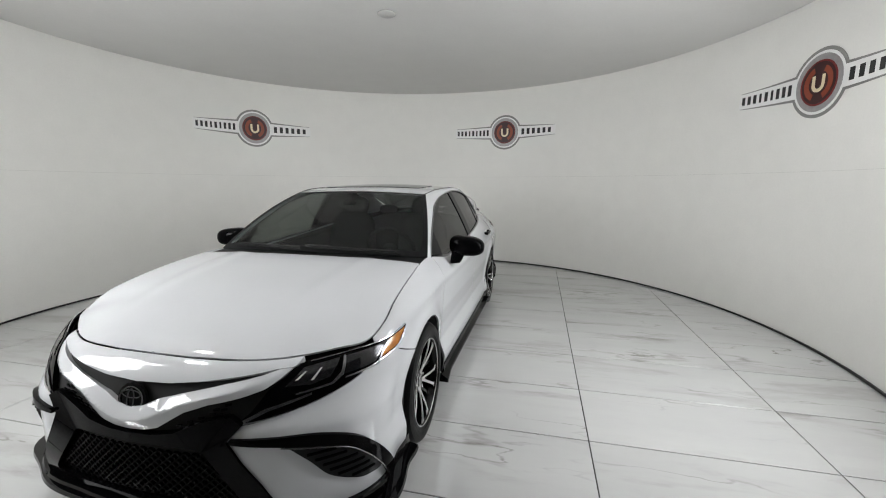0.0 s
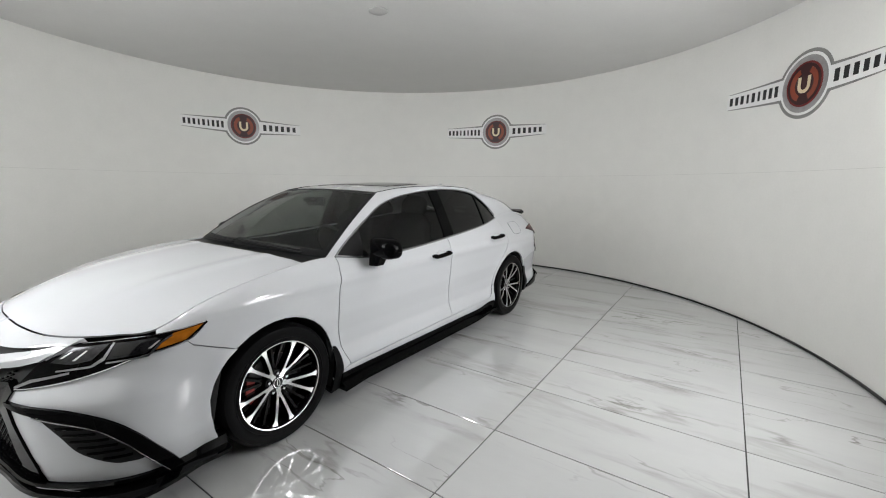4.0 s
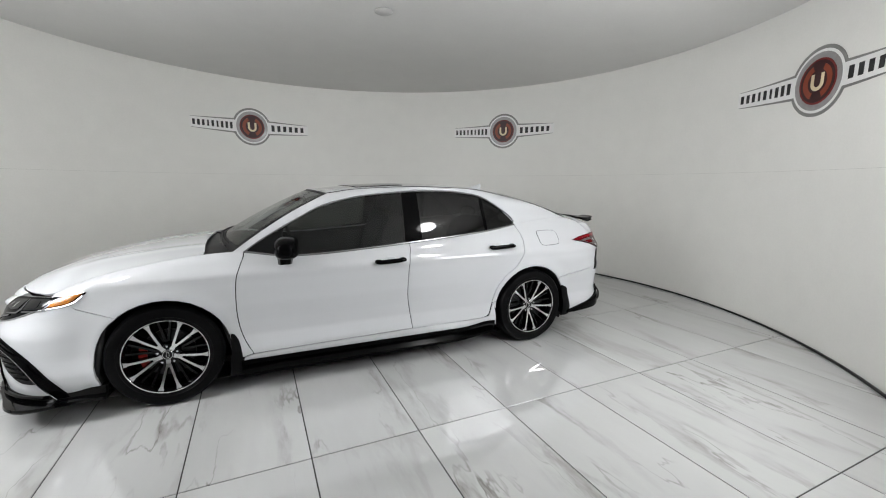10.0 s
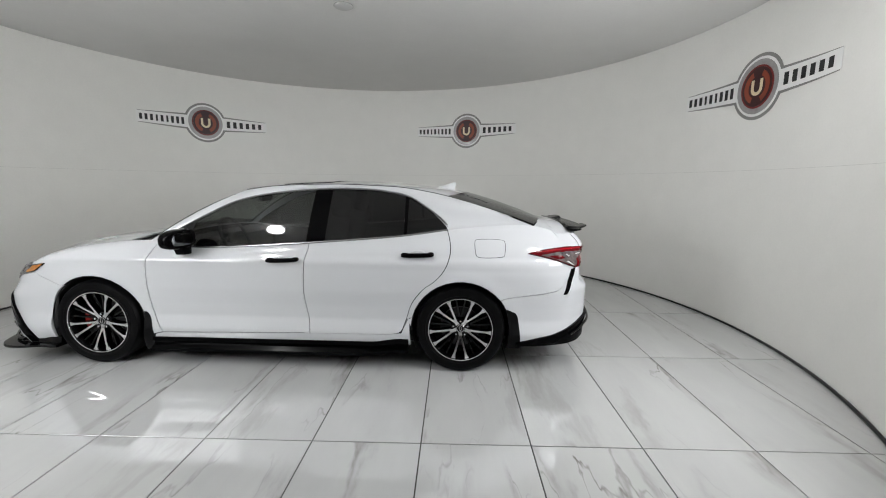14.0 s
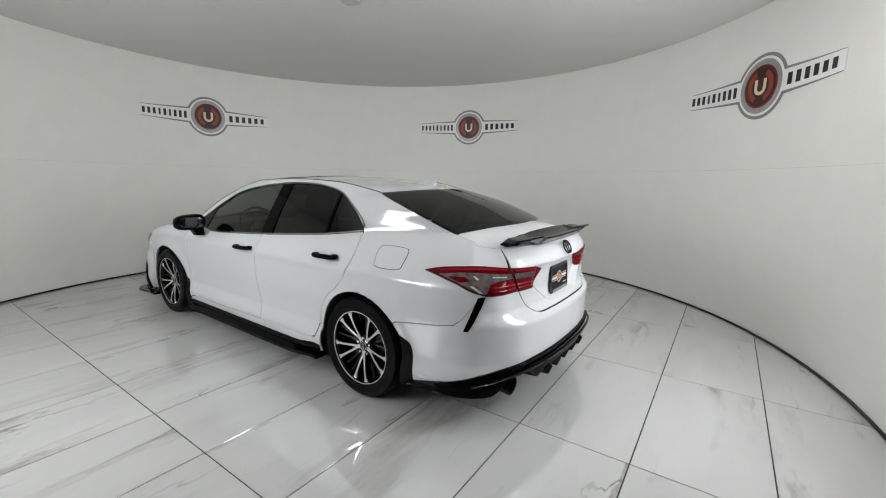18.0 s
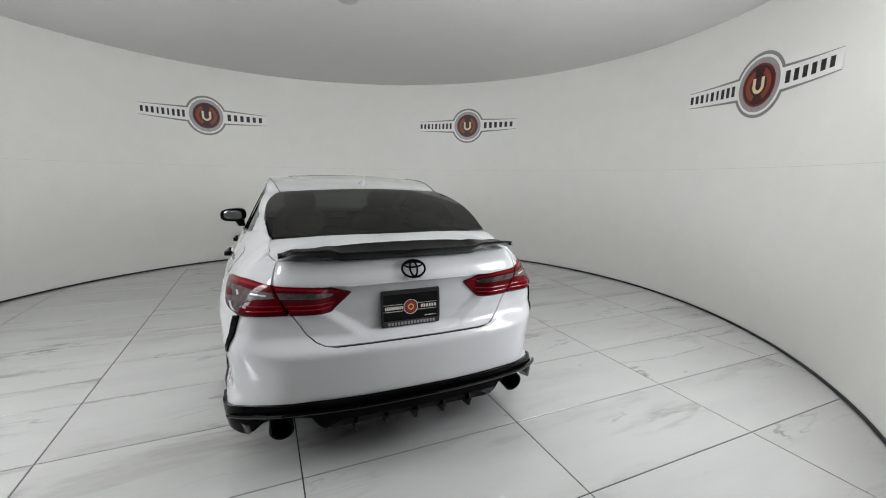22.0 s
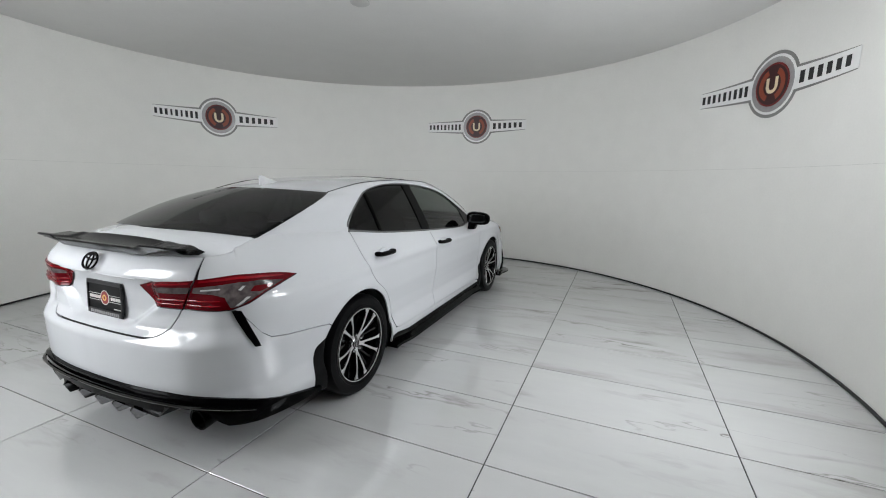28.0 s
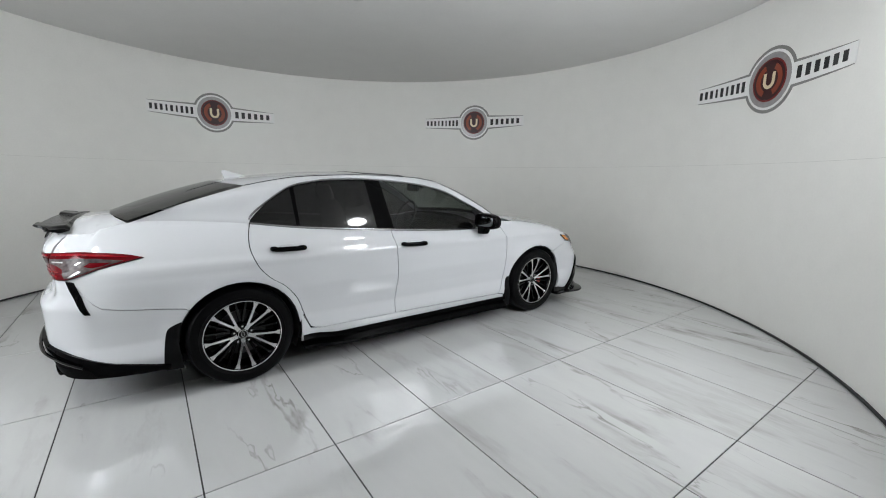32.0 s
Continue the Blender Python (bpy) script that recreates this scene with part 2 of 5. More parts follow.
def part(name, bm, material, parent, label="", smooth=False):
    me = bpy.data.meshes.new(name)
    bmesh.ops.recalc_face_normals(bm, faces=bm.faces[:])
    bm.to_mesh(me)
    bm.free()
    me.materials.append(material)
    if smooth:
        me.polygons.foreach_set("use_smooth", [True] * len(me.polygons))
        me.set_sharp_from_angle(angle=radians(40))
    ob = new(name, me)
    ob.parent = parent
    return tagged(ob, label)


def flat_mesh(outline, step):
    """A polygon of the plane, cut along a grid: its points, its triangles and quads, and its rim."""
    bm = bmesh.new()
    vs = [bm.verts.new((a, b, 0)) for a, b in outline]
    bm.faces.new(vs).normal_update()
    bmesh.ops.triangulate(bm, faces=bm.faces[:])
    o = np.array(outline)
    for axis in (0, 1):
        lo, hi = o[:, axis].min(), o[:, axis].max()
        n = max(1, int((hi - lo) / step[axis]))
        for k in range(1, n):
            co, no = [0, 0, 0], [0, 0, 0]
            co[axis], no[axis] = lo + (hi - lo) * k / n, 1
            bmesh.ops.bisect_plane(bm, geom=bm.verts[:] + bm.edges[:] + bm.faces[:], dist=1e-5, plane_co=co, plane_no=no)
    bm.verts.index_update()
    pts = np.array([v.co[:2] for v in bm.verts])
    faces = [[v.index for v in f.verts] for f in bm.faces]
    rim = [[loop.vert.index for loop in (e.link_loops[0], e.link_loops[0].link_loop_next)] for e in bm.edges if len(e.link_faces) == 1]
    bm.free()
    return pts, faces, rim


def panel(name, outline, place, material, parent, label="", depth=0.012, step=(0.04, 0.03), flip=False):
    """A curved panel: the polygon of the plane laid by place(a, b), with a folded rim of that depth."""
    area = sum(outline[k - 1][0] * outline[k][1] - outline[k][0] * outline[k - 1][1] for k in range(len(outline)))
    if area < 0:
        outline = outline[::-1]
    pts, faces, rim = flat_mesh(outline, step)
    a, b = pts[:, 0], pts[:, 1]
    p, h = place(a, b).T, 0.003
    n = np.cross((place(a + h, b) - place(a - h, b)).T, (place(a, b + h) - place(a, b - h)).T)
    n /= np.maximum(np.linalg.norm(n, axis=1), 1e-9)[:, None]
    if flip:
        n, faces, rim = -n, [f[::-1] for f in faces], [r[::-1] for r in rim]
    verts, norms = list(p), list(n)
    inner = {}
    for i, j in rim:
        for k in (i, j):
            if k not in inner:
                inner[k] = len(verts)
                verts += [p[k], p[k] - depth * n[k]]
                norms += [(0, 0, 0), (0, 0, 0)]
        faces.append([inner[j], inner[i], inner[i] + 1, inner[j] + 1])
    return put(name, verts, faces, material, parent, label, norms)


def tail_skin(lift=0.0):
    """Laid by arc length from the middle of the tail: minus on the right."""
    def place(a, b):
        p = skin(np.abs(a), b, lift)
        return np.array((p[0], p[1] * np.where(a < 0, -1, 1), p[2]))
    return place


def nose_skin(lift=0.0):
    """Laid by arc length from the middle of the nose: minus on the right."""
    def place(a, b):
        p = skin(END - np.abs(a), b, lift)
        return np.array((p[0], p[1] * np.where(a < 0, -1, 1), p[2]))
    return place


def side_skin(side, lift=0.0):
    def place(a, b):
        p = skin(s_at(a), b, lift)
        return np.array((p[0], p[1] * side, p[2]))
    return place


def curve(rows, n=8):
    return [tuple(p) for p in dense(rows, n)]


def both(rows):
    """A half outline from the middle outwards, mirrored into a whole one."""
    return list(rows) + [(-a, b) for a, b in rows[::-1] if abs(a) > 1e-6]


def arch(cx, z0, z1, toward=1, r=0.378, n=14):
    """The wheel opening's edge, from height z0 on one side over the top to z1 on the other (toward: 1 from rear to front)."""
    a0, a1 = math.asin((z0 - 0.335) / r), math.asin((z1 - 0.335) / r)
    rows = [(cx + r * math.cos(math.pi - a0 + (a1 - math.pi + a0) * k / n), 0.335 + r * math.sin(math.pi - a0 + (a1 - math.pi + a0) * k / n)) for k in range(n + 1)]
    return rows if toward > 0 else rows[::-1]


def sweep(name, rails, material, parent, label="", close=True, smooth=True):
    """A skin through equal rows of places; close joins the last place of a row to its first and caps both ends."""
    rows, m = [np.array(r) for r in rails], len(rails[0])
    verts = np.vstack(rows)
    faces = []
    for k in range(len(rows) - 1):
        for j in range(m if close else m - 1):
            i = (j + 1) % m
            faces.append([k * m + j, k * m + i, (k + 1) * m + i, (k + 1) * m + j])
    if close:
        faces += [list(range(m))[::-1], [(len(rows) - 1) * m + j for j in range(m)]]
    bm = bmesh.new()
    vs = [bm.verts.new(tuple(v)) for v in verts]
    for f in faces:
        bm.faces.new([vs[k] for k in f])
    return part(name, bm, material, parent, label, smooth)


def tube(name, path, radius, material, parent, label="", closed=False, m=6):
    p = np.array(path, float)
    n = len(p)
    rows = []
    for k in range(n):
        d = p[(k + 1) % n] - p[k - 1] if closed else p[min(k + 1, n - 1)] - p[max(k - 1, 0)]
        d = d / max(np.linalg.norm(d), 1e-9)
        u = np.cross(d, (0, 0, 1) if abs(d[2]) < 0.9 else (1, 0, 0))
        u /= np.linalg.norm(u)
        w = np.cross(d, u)
        rows.append([p[k] + radius * (math.cos(2 * math.pi * j / m) * u + math.sin(2 * math.pi * j / m) * w) for j in range(m)])
    if closed:
        rows.append(rows[0])
    return sweep(name, rows, material, parent, label)


def lathe(name, profile, material, parent, label="", n=64, closed=True):
    """Turned round the y axis: profile of (radius, y)."""
    m = len(profile)
    verts = [(r * math.cos(2 * math.pi * k / n), y, r * math.sin(2 * math.pi * k / n)) for k in range(n) for r, y in profile]
    bm = bmesh.new()
    vs = [bm.verts.new(v) for v in verts]
    for k in range(n):
        for j in range(m if closed else m - 1):
            a, b = k * m + j, k * m + (j + 1) % m
            c, d = ((k + 1) % n) * m + (j + 1) % m, ((k + 1) % n) * m + j
            bm.faces.new((vs[a], vs[b], vs[c], vs[d]))
    return part(name, bm, material, parent, label, True)


def blob(name, center, half, material, parent, label="", power=2.6, turn=None, n=20):
    """A rounded block."""
    bm = bmesh.new()
    bmesh.ops.create_uvsphere(bm, u_segments=n * 2, v_segments=n, radius=1)
    for v in bm.verts:
        c = np.array(v.co)
        f = (np.abs(c) ** power).sum() ** (-1 / power)
        v.co = Vector(c * f * np.array(half))
    m = Matrix.Translation(center) @ (turn or Matrix())
    bm.transform(m)
    return part(name, bm, material, parent, label, True)


def block(name, x0, x1, y0, y1, z0, z1, material, parent, label="", bevel=0.01):
    bm = bmesh.new()
    bmesh.ops.create_cube(bm, size=1, matrix=Matrix.LocRotScale(((x0 + x1) / 2, (y0 + y1) / 2, (z0 + z1) / 2), None, (x1 - x0, y1 - y0, z1 - z0)))
    if bevel:
        bmesh.ops.bevel(bm, geom=bm.edges[:], offset=bevel, segments=2, affect="EDGES")
    return part(name, bm, material, parent, label)


# ---- the round room ----
DOOR_AT, DOOR_HALF, DOOR_TOP, THICK = radians(-86.6), 1.5, 2.45, 0.10


def ring_wall(z0, z1, a0, a1, r0, r1, n=200):
    rows = []
    for k in range(n + 1):
        a = a0 + (a1 - a0) * k / n
        rows.append([(r * math.cos(a), r * math.sin(a), z) for r, z in ((r0, z0), (r0, z1), (r1, z1), (r1, z0))])
    return rows


gap = DOOR_HALF / R
wall = sweep("wall_round", ring_wall(-0.05, H, DOOR_AT + gap, DOOR_AT + 2 * math.pi - gap, R, R + THICK), WALL, None)
tagged(wall, "smooth white curved wall of a round photo room", "wall", kind="structure")
sweep("wall_over_door", ring_wall(DOOR_TOP, H, DOOR_AT - gap, DOOR_AT + gap, R, R + THICK, 20), WALL, wall)
for z in (1.572,):
    sweep("wall_seam", ring_wall(z - 0.0013, z + 0.0013, DOOR_AT + gap, DOOR_AT + 2 * math.pi - gap, R - 0.0012, R + 0.002), SEAM, wall)
skirting = sweep("baseboard", ring_wall(0.001, 0.020, DOOR_AT + gap, DOOR_AT + 2 * math.pi - gap, R - 0.014, R - 0.0005), STRIP, None)
tagged(skirting, "thin black strip at the foot of the wall", "baseboard", kind="structure")
bm = bmesh.new()
bmesh.ops.create_circle(bm, cap_ends=True, segments=200, radius=R + THICK, matrix=Matrix.Translation((0, 0, H + 0.002)))
bm2 = bmesh.ops.extrude_face_region(bm, geom=bm.faces[:])
bmesh.ops.translate(bm, verts=[v for v in bm2["geom"] if isinstance(v, bmesh.types.BMVert)], vec=(0, 0, 0.1))
ceiling = part("ceiling", bm, CEIL, None)
tagged(ceiling, "flat pale grey painted ceiling", "ceiling", kind="structure")

# lobby behind the doorway, out of view
d = Vector((math.cos(DOOR_AT), math.sin(DOOR_AT), 0))
side_v = Vector((-d.y, d.x, 0))
LOBBY = speckle(mat("lobby_paint", (0.16, 0.16, 0.16), 0.7), (0.16, 0.16, 0.16), 0.1, 20)


def slab(name, u0, u1, v0, v1, z0, z1, material, label, category):
    bm = bmesh.new()
    bmesh.ops.create_cube(bm, size=1, matrix=Matrix.LocRotScale(((u0 + u1) / 2, (v0 + v1) / 2, (z0 + z1) / 2), None, (u1 - u0, v1 - v0, z1 - z0)))
    bm.transform(Matrix(((d.x, side_v.x, 0, 0), (d.y, side_v.y, 0, 0), (0, 0, 1, 0), (0, 0, 0, 1))))
    return tagged(part(name, bm, material, None), label, category, kind="structure")


slab("floor_lobby", 3.3, 6.3, -2.0, 2.0, -0.12, -0.055, LOBBY, "plain grey lobby floor", "floor")
slab("wall_lobby_back", 6.3, 6.4, -2.1, 2.1, -0.1, 3.2, LOBBY, "plain grey lobby wall", "wall")
slab("wall_lobby_1", 3.45, 6.3, 2.0, 2.1, -0.1, 3.2, LOBBY, "plain grey lobby wall", "wall")
slab("wall_lobby_2", 3.45, 6.3, -2.1, -2.0, -0.1, 3.2, LOBBY, "plain grey lobby wall", "wall")
slab("ceiling_lobby", 3.0, 6.4, -2.1, 2.1, 3.2, 3.3, LOBBY, "plain grey lobby ceiling", "ceiling")


def round_place(angle, lift):
    """On the wall: metres along it to the right of the angle, and height."""
    def place(a, b):
        t = angle - a / R
        return np.array(((R - lift) * np.cos(t), (R - lift) * np.sin(t), b + 0 * a))
    return place


def oval(r, n=48, z=0.0, k=1.0):
    return [(r * k * math.cos(2 * math.pi * i / n), z + r * math.sin(2 * math.pi * i / n)) for i in range(n)]


def sign(angle, zc):
    """Round badge with two wings; its lettering stands as plain bars."""
    top = new("wall_sign")
    f = (0.05, 0.05)
    place = lambda lift: (lambda a, b: round_place(angle, lift)(a, b + zc))
    k = math.asin(0.115 / 0.298)
    up = [(0.298 * math.cos(a), 0.298 * math.sin(a)) for a in np.linspace(math.pi - k, k, 24)]
    outline = [(-0.905, 0.082)] + up + [(0.905, 0.082), (0.905, 0.075)] + [(0.905, -0.075), (0.905, -0.082)] + [(-a, -b) for a, b in up] + [(-0.905, -0.082)]
    base = panel("sign_border", outline, place(0.004), SIGN_GREY, top, "grey outline of the sign", 0.004, f)
    k = math.asin(0.092 / 0.268)
    up = [(0.268 * math.cos(a), 0.268 * math.sin(a)) for a in np.linspace(math.pi - k, k, 24)]
    white = [(-0.92, 0.0765)] + up + [(0.92, 0.0765), (0.92, -0.0765)] + [(-a, -b) for a, b in up] + [(-0.92, -0.0765)]
    panel("sign_face", white, place(0.0065), SIGN_WHITE, top, "white face of the sign", 0.003, f)
    panel("sign_ring", oval(0.245), place(0.009), SIGN_SILVER, top, "silver ring", 0.003, f)
    panel("sign_disc", oval(0.195), place(0.0115), SIGN_RED, top, "red disc", 0.003, f)
    panel("sign_disc", oval(0.178), place(0.0135), SIGN_DARK, top, "maroon disc", 0.003, f)
    for a0, a1 in ((115, 245), (-65, 65)):
        rows = [(0.152 * math.cos(radians(a)), 0.152 * math.sin(radians(a))) for a in np.linspace(a0, a1, 16)] + [(0.102 * math.cos(radians(a)), 0.102 * math.sin(radians(a))) for a in np.linspace(a1, a0, 16)]
        panel("sign_arc", rows, place(0.0155), SIGN_ORANGE, top, "orange arc", 0.003, f)
    rows = [(-0.068, 0.066), (-0.036, 0.066), (-0.036, -0.01)] + [(0.036 * math.cos(radians(a)), -0.012 + 0.036 * math.sin(radians(a))) for a in np.linspace(180, 360, 10)] + [(0.036, 0.066), (0.068, 0.066)] + [(0.068 * math.cos(radians(a)), -0.012 + 0.066 * math.sin(radians(a))) for a in np.linspace(0, -180, 16)]
    panel("sign_horseshoe", rows, place(0.0175), SIGN_GOLD, top, "pale gold horseshoe shape", 0.003, f)
    for x0, x1, n in ((-0.90, -0.285, 9), (0.285, 0.86, 6)):
        w = (x1 - x0) / n
        for i in range(n):
            t = (i + 0.5) / n
            h = 0.040 + 0.012 * (t if x0 < 0 else 1 - t)
            a = x0 + i * w
            fat = 0.52 if not (x0 < 0 and i in (3, 5)) else 0.36
            panel("sign_bar", [(a + w * (0.5 - fat / 2), -h), (a + w * (0.5 + fat / 2), -h), (a + w * (0.5 + fat / 2), h), (a + w * (0.5 - fat / 2), h)], place(0.0095), SIGN_BLACK, top, "dark bar in place of a letter", 0.003, f)
    return tagged(top, "round red and gold badge with white wings on the wall", "sign", "signs on the wall")


for deg, height in ((125.1, 2.343), (59.36, 2.358), (-8.22, 2.343)):
    sign(radians(deg), height)

# ceiling lights
def ceiling_light(x, y, r, glass):
    top = new("ceiling_light")
    top.matrix_basis = pose(x, y, H)
    rim = lathe("lamp_frame", [(r, 0.0), (r + 0.018, 0.0), (r + 0.018, 0.008), (r, 0.010)], SIGN_WHITE, top, "white lamp rim", 48)
    rim.matrix_basis = pose(0, 0, 0, -90)
    dif = lathe("diffuser", [(0.0005, 0.004), (r - 0.001, 0.004), (r - 0.001, 0.046), (r - 0.01, 0.054), (0.0005, 0.056)], glass, top, "glowing white diffuser", 48)
    dif.matrix_basis = pose(0, 0, 0, -90)
    return tagged(top, "round flat white ceiling light, switched on", "ceiling light", "ceiling lights")


for lx, ly, share, lr in LAMPS:
    ceiling_light(lx, ly, lr, DIFFUSER)


def light_panel(angle, z):
    """A broad soft light on the wall beside the opening, turned to the middle of the room."""
    top = new("light_panel")
    x, y = (R - 0.075) * math.cos(angle), (R - 0.075) * math.sin(angle)
    top.matrix_basis = pose(x, y, z, 0, 0, math.degrees(angle) + 90)
    w, h = PANEL[0] / 2, PANEL[1] / 2
    block("back_plate", -w, w, -0.03, -0.004, -h, h, SATIN, top, "black back of the light", 0.006)
    for x0, x1, z0, z1 in ((-w - 0.02, w + 0.02, h, h + 0.02), (-w - 0.02, w + 0.02, -h - 0.02, -h), (-w - 0.02, -w, -h, h), (w, w + 0.02, -h, h)):
        block("lamp_frame", x0, x1, -0.03, 0.012, z0, z1, SATIN, top, "black frame of the light", 0.003)
    block("diffuser", -w + 0.001, w - 0.001, -0.003, 0.004, -h + 0.001, h - 0.001, PANEL_GLOW, top, "glowing white diffuser", 0.002)
    return tagged(top, "large glowing white light panel with a black frame on the wall", "light panel", "light panels")


for deg, lz in PANELS:
    light_panel(radians(deg), lz)
det = new("smoke_detector")
det.matrix_basis = pose(0.07, 0.27, H)
p = lathe("detector_body", [(0.0005, 0.0), (0.09, 0.0), (0.092, 0.010), (0.07, 0.022), (0.0005, 0.024)], DETECTOR, det, "", 32)
p.matrix_basis = pose(0, 0, 0, -90)
tagged(det, "small round grey smoke detector on the ceiling", "smoke detector")


# ---- the sedan's outer skin: plan outline, height of its upper edge and side profile ----
PLAN = ((-2.485, 0), (-2.475, 0.25), (-2.44, 0.5), (-2.38, 0.69), (-2.28, 0.81), (-2.15, 0.872), (-1.9, 0.902), (-1.41, 0.916), (-0.9, 0.91), (0, 0.905),
        (0.6, 0.90), (1.0, 0.90), (1.41, 0.912), (1.75, 0.905), (1.97, 0.875), (2.13, 0.80), (2.27, 0.64), (2.355, 0.45), (2.395, 0.22), (2.405, 0))
EDGE = ((1.05, -0.115), (1.05, -0.115), (1.048, -0.12), (1.045, -0.15), (1.05, -0.19), (1.075, -0.22), (1.11, -0.262), (1.085, -0.195), (1.025, -0.10), (0.957, -0.06),
        (0.93, -0.068), (0.975, -0.11), (0.94, -0.10), (0.875, -0.078), (0.79, -0.066), (0.775, -0.11), (0.765, -0.125), (0.765, -0.12), (0.767, -0.12), (0.77, -0.12))


def dense(rows, n=24):
    """Points of a smooth curve through the rows."""
    p = np.array(rows, float)
    p = np.vstack([2 * p[0] - p[1], p, 2 * p[-1] - p[-2]])
    out = []
    for k in range(1, len(p) - 2):
        a, b, c, d = p[k - 1:k + 3]
        for t in np.arange(n) / n:
            out.append(0.5 * (2 * b + (c - a) * t + (2 * a - 5 * b + 4 * c - d) * t * t + (3 * b - a - 3 * c + d) * t ** 3))
    return np.array(out + [p[-2]])


CURVE = dense(PLAN)
CURVE[:, 1] = np.maximum(CURVE[:, 1], 0)
ARC = np.concatenate([[0], np.cumsum(np.hypot(*np.diff(CURVE, axis=0).T))])
TOP = dense(EDGE)
END = ARC[-1]
TANGENT = np.gradient(CURVE, ARC, axis=0)
TANGENT[0], TANGENT[-1] = (0, 1), (0, -1)


def s_at(x):
    """Arc length along the outline, from the middle of the tail, of the point of the flank at x."""
    return np.interp(x, CURVE[:, 0], ARC)


def ramp(t):
    t = np.clip(t, 0, 1)
    return t * t * (3 - 2 * t)


SIDE_Z = (0.1, 0.24, 0.30, 0.40, 0.50, 0.62, 0.74, 0.80, 0.838, 0.852, 0.885, 1.2)
SIDE_O = (-0.05, -0.014, -0.008, -0.036, -0.030, -0.012, -0.005, -0.003, 0.008, 0.007, -0.004, -0.004)
TAIL_Z = (0.1, 0.3, 0.42, 0.625, 0.64, 0.70, 0.76, 0.86, 0.925, 0.95, 0.99, 1.06)
TAIL_O = (-0.06, -0.015, -0.003, 0.002, -0.004, -0.055, -0.066, -0.062, -0.048, -0.045, -0.062, -0.125)
FINE = np.linspace(0.1, 1.2, 221)


def smooth_table(z, o, times=2):
    v = np.interp(FINE, z, o)
    for _ in range(times):
        v = np.convolve(np.pad(v, 2, mode="edge"), np.ones(5) / 5, "valid")
    return v


SIDE_V, TAIL_V = smooth_table(SIDE_Z, SIDE_O), smooth_table(TAIL_Z, TAIL_O, 1)


def offset(s, z):
    """How far the skin stands outside the outline at arc length s and height z."""
    x, y = np.interp(s, ARC, CURVE[:, 0]), np.interp(s, ARC, CURVE[:, 1])
    zt, ot = np.interp(s, ARC, TOP[:, 0]), np.interp(s, ARC, TOP[:, 1])
    wf, wr = ramp((x - 1.7) / 0.5), ramp((-x - 2.05) / 0.33) * ramp((0.78 - y) / 0.2)
    z1 = 0.79 * (1 - wf) + 0.50 * wf - 0.06 * ramp((-x - 1.0) / 0.6)
    q = 1 - 0.38 * ramp((x - 0.8) / 0.5) - 0.22 * ramp((-x - 2.02) / 0.2)
    t = np.clip((z - z1) / (zt - z1), 0, 1)
    side = np.interp(z, FINE, SIDE_V) * (1 - wf) + ot * (1 - np.maximum(1 - t * t, 0) ** q)
    side = side + wf * (-0.02) * ramp((0.3 - z) / 0.2)
    o = side * (1 - wr) + np.interp(z, FINE, TAIL_V) * wr
    half = 0.23 + 0.20 * np.clip((z - 0.69) / 0.13, 0, 1)
    o = o - 0.040 * (x < -2.2) * ramp((half - s) / 0.09 + 0.5) * ramp((z - 0.680) / 0.03) * ramp((0.940 - z) / 0.012)
    o = o + 0.03 * ramp((x - 1.8) / 0.25) * ramp((y - 0.30) / 0.3) * ramp((0.64 - z) / 0.12)
    o = o - 0.022 * ramp((-x - 2.0) / 0.25) * ramp((y - 0.55) / 0.2) * ramp((z - 0.63) / 0.10)
    for cx in (-1.4125, 1.4125):
        r = np.hypot(x - cx, z - 0.335)
        o = o + 0.012 * np.exp(-((r - 0.385) / 0.06) ** 2) * (np.abs(x - cx) < 0.6)
    return o


def skin(s, z, lift=0.0):
    """The place on the left half of the skin, lifted outwards."""
    x, y = np.interp(s, ARC, CURVE[:, 0]), np.interp(s, ARC, CURVE[:, 1])
    tx, ty = np.interp(s, ARC, TANGENT[:, 0]), np.interp(s, ARC, TANGENT[:, 1])
    m = np.hypot(tx, ty)
    o = offset(s, z) + lift
    return np.array((x - ty / m * o, y + tx / m * o, z + 0 * o))


def bow(t):
    """How far the sides of the rear glass bend outwards, from its top to its foot."""
    return 0.23 * t * (1 - t) * (1.35 - 0.7 * t)


# ---- the sedan ----
car = new("car")
tagged(car, "glossy white four-door sedan with black trim on marble floor", "car")
XS = CURVE[:, 0]


def belt_z(x):
    return np.interp(s_at(x), ARC, TOP[:, 0])


def belt_y(x):
    s = s_at(x)
    return skin(s, np.interp(s, ARC, TOP[:, 0]))[1]


def cabin(side, lift=0.0):
    """The leaning side of the cabin above the belt line, by length and height."""
    def place(a, b):
        zb = belt_z(a)
        t = (b - zb) / 0.44
        y = belt_y(a) - 0.238 * t + 0.010 * 4 * t * (1 - t) * np.clip((1.0 - a) / 0.5, 0, 1) + lift
        return np.array((a, side * y, b))
    return place


def top_line(a0, a1, n, drop=0.003):
    return [(a, float(belt_z(a)) - drop) for a in np.linspace(a0, a1, n)]


